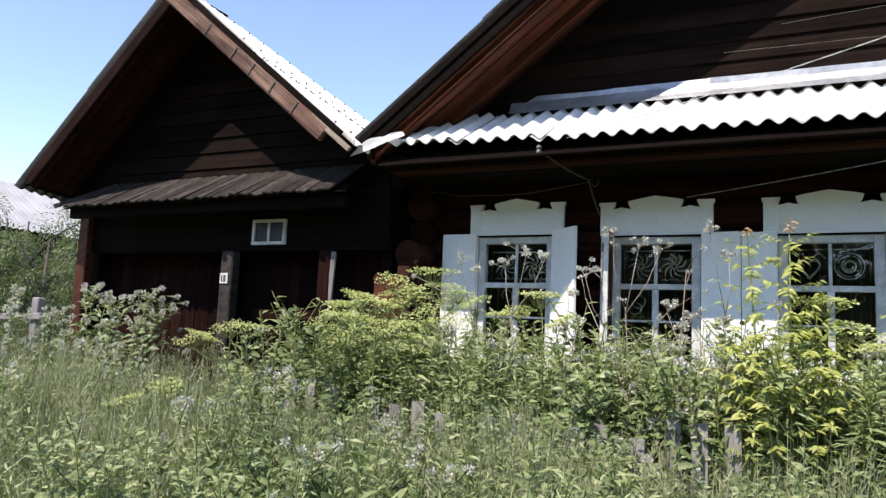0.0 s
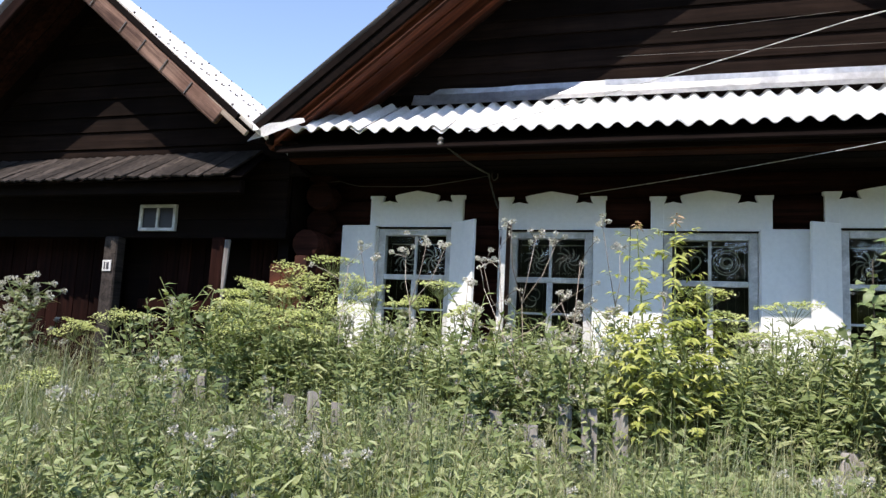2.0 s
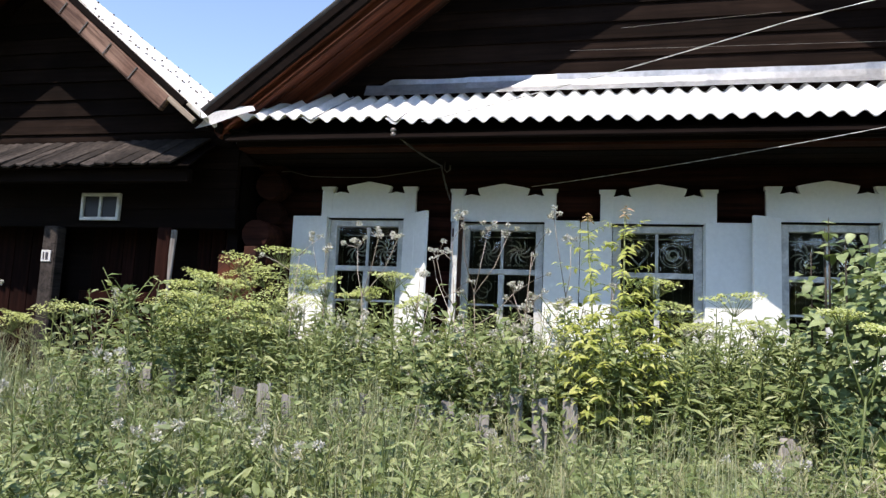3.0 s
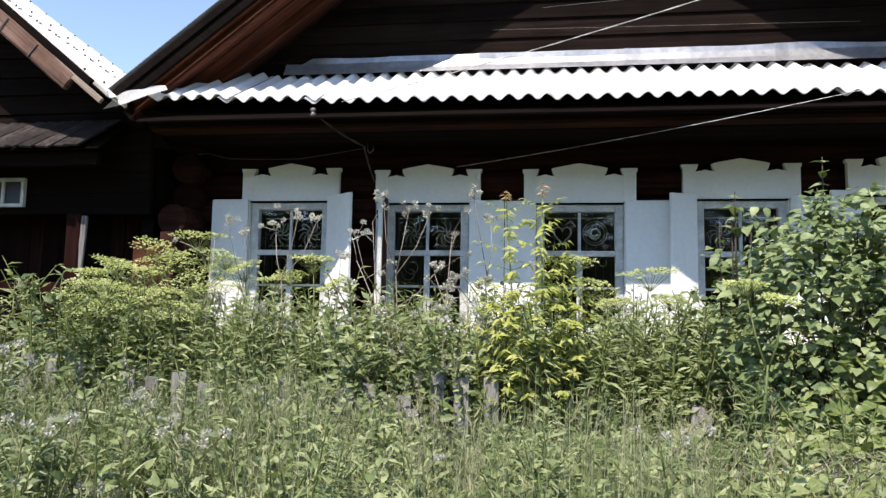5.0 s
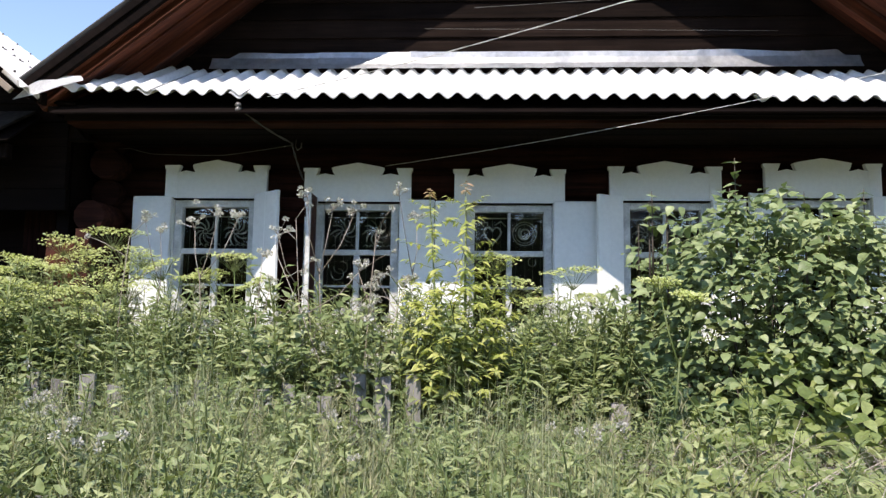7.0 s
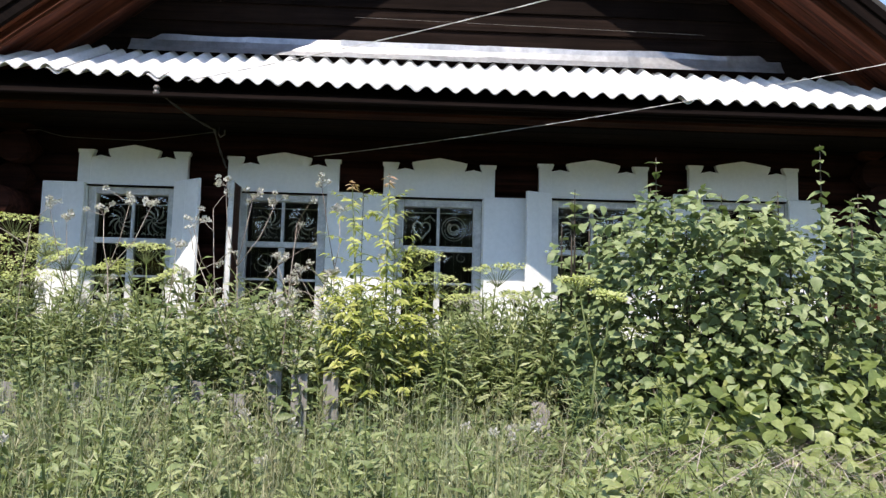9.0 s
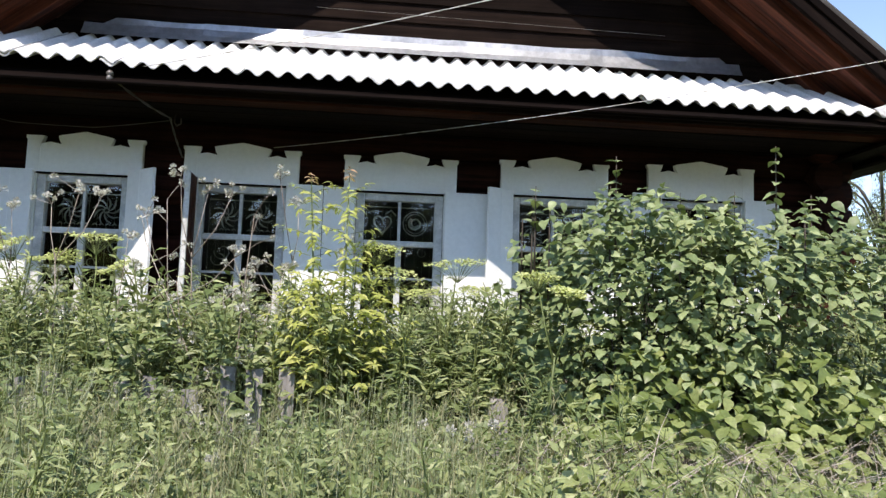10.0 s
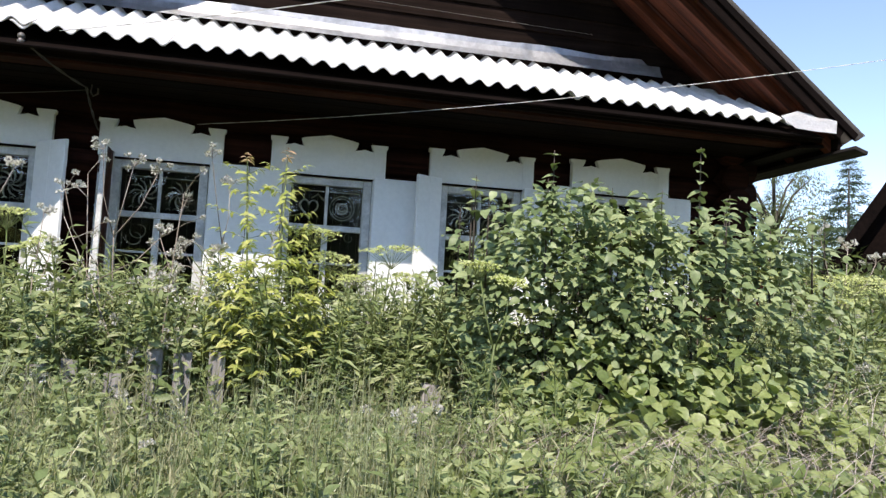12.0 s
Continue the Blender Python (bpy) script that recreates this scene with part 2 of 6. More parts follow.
def tube(bm, pts, radii, sides=6, cap=True):
    """A tube through points, with a radius at each."""
    rings = []
    pts = [Vector(p) for p in pts]
    for i, p in enumerate(pts):
        d = (pts[min(i + 1, len(pts) - 1)] - pts[max(i - 1, 0)]).normalized()
        u = d.orthogonal().normalized() if i == 0 else (u - d * u.dot(d)).normalized()
        w = d.cross(u)
        r = radii[i] if isinstance(radii, (list, tuple)) else radii
        rings.append([bm.verts.new(p + (u * math.cos(k * math.tau / sides) + w * math.sin(k * math.tau / sides)) * r) for k in range(sides)])
    for a, b in zip(rings, rings[1:]):
        for k in range(sides):
            f = bm.faces.new((a[k], a[(k + 1) % sides], b[(k + 1) % sides], b[k]))
            f.smooth = True
    if cap:
        bm.faces.new(rings[0][::-1])
        bm.faces.new(rings[-1])


def corrugated(bm, a, u, v, waves, pitch, amp, thick=0.007, per=8, phase=0.0, rows=2):
    """A wavy sheet with thickness from corner a: waves across u, length along v."""
    a, u, v = Vector(a), Vector(u).normalized(), Vector(v)
    n = u.cross(v.normalized()).normalized()
    if n.z < 0:
        n = -n
    tops, lows = [], []
    for i in range(int(waves * per) + 1):
        s = i / per * pitch
        h = amp * math.cos(math.tau * (i / per + phase))
        tops.append([bm.verts.new(a + u * s + v * (j / (rows - 1)) + n * h) for j in range(rows)])
        lows.append([bm.verts.new(a + u * s + v * (j / (rows - 1)) + n * (h - thick)) for j in range(rows)])
    for i in range(len(tops) - 1):
        for j in range(rows - 1):
            f = bm.faces.new((tops[i][j], tops[i + 1][j], tops[i + 1][j + 1], tops[i][j + 1]))
            f.smooth = True
            f = bm.faces.new((lows[i][j], lows[i][j + 1], lows[i + 1][j + 1], lows[i + 1][j]))
            f.smooth = True
        for j in (0, rows - 1):
            bm.faces.new((tops[i][j], lows[i][j], lows[i + 1][j], tops[i + 1][j]))
    for i in (0, -1):
        for j in range(rows - 1):
            bm.faces.new((tops[i][j], tops[i][j + 1], lows[i][j + 1], lows[i][j]))


class Leaves:
    """Many small flat shapes gathered into one mesh."""

    def __init__(self):
        self.v, self.f, self.n = [], [], 0

    def raw(self, v, f):
        self.v.append(np.asarray(v, float))
        self.f.append(np.asarray(f, int) + self.n)
        self.n += len(v)

    def add(self, shape, places, ways, ups, sizes):
        """shape: (verts, triangles), its length along +y, its face to +z."""
        tv, tf = shape
        p, d, up = (np.asarray(q, float) for q in (places, ways, ups))
        if not len(p):
            return
        s = np.asarray(sizes, float).reshape(-1, 1, 1)
        d = d / np.linalg.norm(d, axis=1, keepdims=True)
        x = np.cross(d, up)
        x /= np.linalg.norm(x, axis=1, keepdims=True) + 1e-9
        z = np.cross(x, d)
        m = np.stack((x, d, z), 1)
        v = p[:, None, :] + s * np.einsum("ki,nij->nkj", tv, m)
        k = len(tv)
        f = (tf[None] + (np.arange(len(p)) * k)[:, None, None] + self.n).reshape(-1, 3)
        self.v.append(v.reshape(-1, 3))
        self.f.append(f)
        self.n += len(p) * k

    def mesh(self, name, material, smooth=True):
        me = bpy.data.meshes.new(name)
        v, f = np.concatenate(self.v), np.concatenate(self.f)
        me.vertices.add(len(v))
        me.vertices.foreach_set("co", v.ravel())
        me.loops.add(f.size)
        me.loops.foreach_set("vertex_index", f.ravel().astype(np.int32))
        me.polygons.add(len(f))
        me.polygons.foreach_set("loop_start", np.arange(0, f.size, 3, dtype=np.int32))
        me.polygons.foreach_set("use_smooth", np.full(len(f), smooth))
        me.update(calc_edges=True)
        me.validate()
        me.materials.append(material)
        return me

    def into(self, name, material, parent=None, label=""):
        ob = new(name, self.mesh(name, material))
        ob.parent = parent
        return tagged(ob, label)


def leaf_shape(profile, fold=0.12, droop=0.2):
    """A folded, drooping leaf of length 1: profile holds (along, half width)."""
    v, f = [], []
    for y, w in profile:
        z = -droop * y * y
        v += [(-w, y, z + fold * w), (0, y, z), (w, y, z + fold * w)]
    for i in range(len(profile) - 1):
        a, b = 3 * i, 3 * i + 3
        f += [(a, a + 1, b + 1), (a, b + 1, b), (a + 1, a + 2, b + 2), (a + 1, b + 2, b + 1)]
    return np.array(v, float), np.array(f, int)


FEATHER = leaf_shape(((0, 0.02), (0.25, 0.07), (0.6, 0.06), (1, 0.01)), 0.5, 0.5)
LANCE = leaf_shape(((0, 0.02), (0.3, 0.13), (0.65, 0.1), (1, 0.01)), 0.3, 0.35)
BROAD = leaf_shape(((0, 0.03), (0.2, 0.24), (0.5, 0.27), (0.8, 0.14), (1, 0.01)), 0.3, 0.35)
HEART = leaf_shape(((-0.12, 0.13), (0.03, 0.35), (0.26, 0.42), (0.52, 0.35), (0.78, 0.17), (1, 0.01)), 0.22, 0.28)
FLAKE = leaf_shape(((0, 0.34), (1, 0.3)), 0.2, 0.1)
SLIM = leaf_shape(((0, 0.02), (0.4, 0.12), (1, 0.01)), 0.3, 0.4)
OVAL = leaf_shape(((0, 0.06), (0.36, 0.25), (1, 0.01)), 0.3, 0.35)
ASH = leaf_shape(((0, 0.03), (0.3, 0.2), (0.62, 0.17), (1, 0.01)), 0.25, 0.45)
FEATHER_S = leaf_shape(((0, 0.03), (0.4, 0.1), (1, 0.01)), 0.5, 0.5)
NARROW = leaf_shape(((0, 0.03), (0.5, 0.05), (1, 0.005)), 0.2, 0.2)


def strands(out, bases, heights, widths, leans, turns, levels=4):
    """Blades or thin stalks, bent to one side, two verts a level."""
    n = len(bases)
    b, h, w = np.asarray(bases, float), np.asarray(heights, float), np.asarray(widths, float)
    ln_, tn = np.asarray(leans, float), np.asarray(turns, float)
    way = np.stack((np.cos(tn), np.sin(tn), np.zeros(n)), 1)
    across = np.stack((-np.sin(tn + 0.7), np.cos(tn + 0.7), np.zeros(n)), 1)
    vs = []
    for k in range(levels):
        s = k / (levels - 1)
        c = b + way * (ln_ * h * s * s)[:, None]
        c[:, 2] += h * s * (1 - 0.35 * ln_ * s)
        half = (w * (1 - 0.88 * s ** 1.5) / 2)[:, None]
        vs += [c - across * half, c + across * half]
    v = np.stack(vs, 1)
    t = []
    for k in range(levels - 1):
        a = 2 * k
        t += [(a, a + 1, a + 3), (a, a + 3, a + 2)]
    f = (np.array(t)[None] + (np.arange(n) * 2 * levels)[:, None, None]).reshape(-1, 3)
    out.raw(v.reshape(-1, 3), f)
    return v[:, -1] * 0.5 + v[:, -2] * 0.5


def seat(thing, place):
    """Move a thing's base point without moving its parts."""
    thing.location = place
    for c in thing.children:
        c.matrix_parent_inverse = Matrix.Translation(-Vector(place))


# ---- ground ----
def make_ground():
    xs = [-600, -200, -80, -40, -20, -14] + [-10 + 0.5 * i for i in range(41)] + [14, 20, 40, 80, 200, 600]
    ys = [-600, -200, -60, -20, -8, -3] + [-1 + 0.5 * i for i in range(31)] + [17, 22, 30, 60, 200, 600]
    v = [(x, y, 0.05 * noise.noise((x * 0.5, y * 0.5, 0)) - 0.02 + (0.28 * min(max((-1.0 - x) / 3.0, 0), 1))) for y in ys for x in xs]
    w = len(xs)
    f = [(j * w + i, j * w + i + 1, (j + 1) * w + i + 1, (j + 1) * w + i) for j in range(len(ys) - 1) for i in range(w - 1)]
    me = bpy.data.meshes.new("ground")
    me.from_pydata(v, [], f)
    me.materials.append(SOIL)
    tagged(new("ground", me), "overgrown dark soil under grass and weeds", "ground", kind="structure")


make_ground()

# ---- the log house ----
WALL = 6.05          # the logs' front
EAVE_Y, EAVE_Z = 5.12, 3.19
TOP_Y, TOP_Z = 5.97, 3.69
APEX, SLOPE = (1.06, 6.24), 0.775
LEFT, RIGHT = -2.4, 4.62
# centre, casing half width, top of the ears
WINDOWS = ((-1.567, 0.437, 2.86), (-0.358, 0.45, 2.838), (0.912, 0.456, 2.831), (2.187, 0.452, 2.857), (3.448, 0.46, 2.884))
W_LOW, W_HIGH = 1.46, 2.6

house = root("log_house", (0, 0, 0), "old dark log house with pale blue window casings and slate roof", "house")


def house_walls():
    bm = bmesh.new()
    box(bm, LEFT, LEFT + 0.18, 6.35, 13, 0, 3.3)
    box(bm, RIGHT - 0.18, RIGHT, 6.35, 13, 0, 3.3)
    box(bm, LEFT, RIGHT, 13, 13.2, 0, 3.3)
    wall = part("wall", bm, LOG, house, "dark brown log wall")
    bm = bmesh.new()
    box(bm, LEFT + 0.19, RIGHT - 0.19, 6.36, 12.9, 3.2, 3.29)
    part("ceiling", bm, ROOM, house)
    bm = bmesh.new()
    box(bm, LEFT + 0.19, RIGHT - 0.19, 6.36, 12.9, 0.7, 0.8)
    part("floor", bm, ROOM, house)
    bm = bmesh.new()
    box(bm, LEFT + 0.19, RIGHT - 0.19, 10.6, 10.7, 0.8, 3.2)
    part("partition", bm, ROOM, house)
    random.seed(4)
    z, r = 0.13, 0.135
    while z < 3.3:
        cuts = [(LEFT - 0.22, RIGHT + 0.22)]
        if W_LOW - 0.1 < z + 0.06 and z - 0.06 < W_HIGH + 0.06:
            edges = [LEFT - 0.22]
            for c, hw, _ in WINDOWS:
                edges += [c - 0.36, c + 0.36]
            edges.append(RIGHT + 0.22)
            cuts = list(zip(edges[::2], edges[1::2]))
        for a, b in cuts:
            bm = bmesh.new()
            n = max(2, int((b - a) / 0.5))
            pts, rad = [], []
            for i in range(n + 1):
                x = a + (b - a) * i / n
                pts.append((x, WALL + r + random.uniform(-0.008, 0.008), z + random.uniform(-0.006, 0.006)))
                rad.append(r + random.uniform(-0.006, 0.006))
            tube(bm, pts, rad, 12)
            part("log", bm, LOG, wall)
        # crossing ends at both corners
        if z + 0.12 < 3.2:
            for x in (LEFT - 0.1, RIGHT - 0.08):
                bm = bmesh.new()
                out_ = (0.3 if z < 2.3 else 0.1) + random.uniform(-0.04, 0.1)
                tube(bm, [(x + random.uniform(-0.03, 0.03), WALL - out_, z + 0.12), (x, WALL + 0.5, z + 0.12)], [r * random.uniform(0.8, 1.0), r * 1.02], 12)
                part("log", bm, LOG, wall)
        z += 0.236


def gable(name, parent, x_mid, top, slope_l, slope_r, y, z0, mat, step, label, thick=0.03):
    """Horizontal boards that fill a gable, one object each, under a backing mesh."""
    bm = bmesh.new()
    xl, xr = x_mid - (top - z0) / slope_l, x_mid + (top - z0) / slope_r
    vs = [bm.verts.new(p) for p in ((xl, y + 0.05, z0), (xr, y + 0.05, z0), (x_mid, y + 0.05, top), (xl, y + 0.12, z0), (xr, y + 0.12, z0), (x_mid, y + 0.12, top))]
    for q in ((0, 1, 2), (5, 4, 3), (0, 3, 4, 1), (1, 4, 5, 2), (2, 5, 3, 0)):
        bm.faces.new([vs[i] for i in q])
    back = part(name, bm, mat, parent, label)
    z = z0
    while z < top - 0.1:
        h = step * random.uniform(0.9, 1.1)
        zt = min(z + h, top)
        a, b = x_mid - (top - z - 0.02) / slope_l, x_mid + (top - z - 0.02) / slope_r
        bm = bmesh.new()
        lap = random.uniform(0.002, 0.009)
        vs = [bm.verts.new(p) for p in ((a, y - lap, z - 0.012), (b, y - lap, z - 0.012), (x_mid + (top - zt) / slope_r, y + 0.02, zt), (x_mid - (top - zt) / slope_l, y + 0.02, zt),
                                        (a, y + 0.045, z - 0.012), (b, y + 0.045, z - 0.012), (x_mid + (top - zt) / slope_r, y + 0.045, zt), (x_mid - (top - zt) / slope_l, y + 0.045, zt))]
        for q in ((0, 1, 2, 3), (7, 6, 5, 4), (0, 4, 5, 1), (1, 5, 6, 2), (2, 6, 7, 3), (3, 7, 4, 0)):
            bm.faces.new([vs[i] for i in q])
        part("board", bm, mat, back)
        z = zt
    return back


def house_roof():
    ax, az = APEX
    y0, y1 = 5.15, 13.6
    for sgn, mat, lab in ((-1, SOFFIT, "left"), (1, SOFFIT_R, "right")):
        run = 3.83 if sgn < 0 else 4.04
        d = Vector((sgn * run, 0, -SLOPE * run))
        n = Vector((sgn * SLOPE, 0, 1)).normalized()
        bm = bmesh.new()
        board(bm, Vector((ax, (y0 + y1) / 2 + 0.06, az)) - n * 0.075, Vector((ax, (y0 + y1) / 2 + 0.06, az)) + d - n * 0.075, (0, 1, 0), y1 - y0 - 0.12, 0.02)
        deck = part("roof", bm, mat, house, "red-brown boarded roof under grey slate")
        # boards of the underside, along the slope
        y = y0 + 0.05
        while y < 6.0:
            w = 0.16 + random.uniform(-0.015, 0.02)
            bm = bmesh.new()
            o = Vector((ax, y + w / 2, az)) - n * (0.1 + random.uniform(0, 0.014))
            board(bm, o, o + d * random.uniform(0.985, 1.0), (0, 1, 0), w - 0.012, 0.022)
            part("plank", bm, mat, deck)
            y += w
        # rafters' ends shown as two deeper beams along the slope
        for y in (5.28, 5.72):
            bm = bmesh.new()
            o = Vector((ax, y, az)) - n * 0.16
            board(bm, o, o + d, (0, 1, 0), 0.07, 0.09)
            part("rafter", bm, mat, deck)
        # wavy sheets above
        side = d.normalized()
        for k in range(6):
            for j in range(3):
                bm = bmesh.new()
                a = Vector((ax, y0 - 0.05 + k * 1.45, az)) + side * (j * 1.62) + n * (0.0 + 0.012 * (2 - j) + 0.006 * (k % 2))
                length = side * (1.72 if j < 2 else (4.9 if sgn < 0 else 5.14) - 3.24)
                corrugated(bm, a, (0, 1, 0), length, 10.9, 0.134, 0.02, per=6)
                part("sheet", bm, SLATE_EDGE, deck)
        # barge board on the verge, two boards deep
        bm = bmesh.new()
        o = Vector((ax, y0 - 0.02, az)) - n * 0.105
        board(bm, o, o + d * 0.975, (0, 0, 1), 0.11, 0.035)
        part("barge_board", bm, BARGE_D, deck, "dark weathered barge board")
        bm = bmesh.new()
        o = Vector((ax, y0 - 0.045, az)) - n * 0.05
        board(bm, o, o + d * 0.995, (0, 0, 1), 0.06, 0.025)
        part("batten", bm, BARGE_D, deck)
        # eave board at the foot of the slope
        bm = bmesh.new()
        f = Vector((ax, 0, az)) + d * 0.985 - n * 0.14
        board(bm, (f.x, y0 + 0.02, f.z), (f.x, y1, f.z), (0, 0, 1), 0.12, 0.03)
        part("eave_board", bm, BARGE_D, deck)
        if sgn > 0:
            bm = bmesh.new()
            board(bm, (f.x + 0.03, 4.97, f.z - 0.1), (f.x + 0.02, 8.0, f.z - 0.09), (1, 0, -0.3), 0.13, 0.035, 0.006)
            part("eave_plank", bm, PENT_W, deck, "grey weathered plank end at the eave")
        # soffit below the side eave
        bm = bmesh.new()
        wall_x = LEFT if sgn < 0 else RIGHT
        board(bm, ((f.x + wall_x) / 2, y0 + 0.1, f.z - 0.03), ((f.x + wall_x) / 2, y1, f.z - 0.03), (1, 0, 0.12 * sgn), abs(f.x - wall_x) + 0.02, 0.025)
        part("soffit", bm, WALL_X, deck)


def pent_roof():
    bm = bmesh.new()
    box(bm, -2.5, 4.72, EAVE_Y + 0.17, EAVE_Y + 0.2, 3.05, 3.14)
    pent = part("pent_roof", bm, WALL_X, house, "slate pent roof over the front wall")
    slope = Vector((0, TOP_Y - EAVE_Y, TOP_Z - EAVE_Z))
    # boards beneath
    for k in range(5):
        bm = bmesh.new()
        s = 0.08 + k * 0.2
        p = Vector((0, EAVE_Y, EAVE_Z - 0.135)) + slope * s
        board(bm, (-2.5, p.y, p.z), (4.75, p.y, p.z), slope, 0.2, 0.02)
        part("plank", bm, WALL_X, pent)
    # soffit boards up to the wall, darker further in: eave shade in their colour
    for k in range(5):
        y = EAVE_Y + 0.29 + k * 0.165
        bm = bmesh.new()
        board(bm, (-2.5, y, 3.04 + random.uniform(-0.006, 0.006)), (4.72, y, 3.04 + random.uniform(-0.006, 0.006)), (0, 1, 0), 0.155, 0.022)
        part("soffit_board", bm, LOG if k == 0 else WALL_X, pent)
    # batten in the same near-black, with the eave's shade in its colour
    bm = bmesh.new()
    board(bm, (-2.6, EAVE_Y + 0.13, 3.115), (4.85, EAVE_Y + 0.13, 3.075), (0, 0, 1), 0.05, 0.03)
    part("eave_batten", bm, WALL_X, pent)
    # wavy sheets
    pitch = 0.1387
    x, k = -2.41, 0
    widths = (4, 5, 6, 7, 7, 7, 7, 6)
    for wv in widths:
        bm = bmesh.new()
        sk = random.uniform(-0.012, 0.012)
        z = EAVE_Z - 0.05 * ((x + 2.41) / 7.3) ** 1.0 + 0.005 * (k % 2) + (0.045 if k == 0 else 0.02 if k == 1 else 0.0)
        corrugated(bm, (x, EAVE_Y + sk, z), (1, 0, 0), slope + Vector((0, 0.02, (0 if k > 1 else -0.03))), wv + 0.7, pitch, 0.0215, 0.007, 10, rows=3)
        part("sheet", bm, SLATE, pent, "weathered white corrugated slate sheet")
        x += wv * pitch
        k += 1
    # tin pieces that close both ends
    for pts in (((-2.76, EAVE_Y - 0.05, 3.14), (-2.58, EAVE_Y - 0.06, 3.175), (-2.39, EAVE_Y - 0.06, 3.24), (-2.24, EAVE_Y - 0.04, 3.285), (-2.3, EAVE_Y + 0.03, 3.345), (-2.5, EAVE_Y + 0.02, 3.345), (-2.64, EAVE_Y - 0.02, 3.28)),
                ((4.35, EAVE_Y - 0.02, 3.185), (4.45, EAVE_Y - 0.07, 3.085), (4.64, EAVE_Y - 0.08, 3.075), (4.82, EAVE_Y - 0.07, 3.08), (4.86, EAVE_Y - 0.03, 3.195), (4.57, EAVE_Y + 0.06, 3.27))):
        bm = bmesh.new()
        c = sum((Vector(p) for p in pts), Vector()) / len(pts) + Vector((0, 0, 0.02))
        cv = bm.verts.new(c)
        vs = [bm.verts.new(p) for p in pts]
        for i in range(len(vs)):
            bm.faces.new((cv, vs[i], vs[(i + 1) % len(vs)]))
        bmesh.ops.solidify(bm, geom=bm.faces[:], thickness=0.004)
        part("tin_flap", bm, TIN, pent, "bent white tin flap")
    # zinc flashing on the gable wall, in lapped, bent lengths
    x = -1.62
    k = 0
    while x < 3.75:
        w = random.uniform(0.75, 1.3)
        xe = min(x + w, 3.72)
        bm = bmesh.new()
        n = 8
        rows = []
        for i in range(n + 1):
            px = x + (xe - x + 0.03) * i / n
            wob = 0.006 * noise.noise((px * 3, 1.3, k)) + (0.012 if i == 0 else 0)
            top = 0.13 + 0.02 * noise.noise((px * 1.7, 7, 0)) - (0.06 if (k == 0 and i < 2) or px > 3.6 else 0)
            rows.append([bm.verts.new((px, TOP_Y - 0.1 - wob, TOP_Z - 0.035)), bm.verts.new((px, TOP_Y - 0.062 - wob, TOP_Z + 0.02)),
                         bm.verts.new((px, TOP_Y - 0.035 - wob - 0.004 * (k % 2), TOP_Z + 0.08)), bm.verts.new((px, TOP_Y - 0.032 - wob, TOP_Z + top))])
        for a, b in zip(rows, rows[1:]):
            for j in range(3):
                bm.faces.new((a[j], b[j], b[j + 1], a[j + 1]))
        bmesh.ops.solidify(bm, geom=bm.faces[:], thickness=0.0015)
        part("flashing", bm, ZINC, pent, "bent zinc flashing strip")
        x = xe
        k += 1
        if xe >= 3.72:
            break


def ribbon(bm, pts, r):
    tube(bm, pts, r, 4)


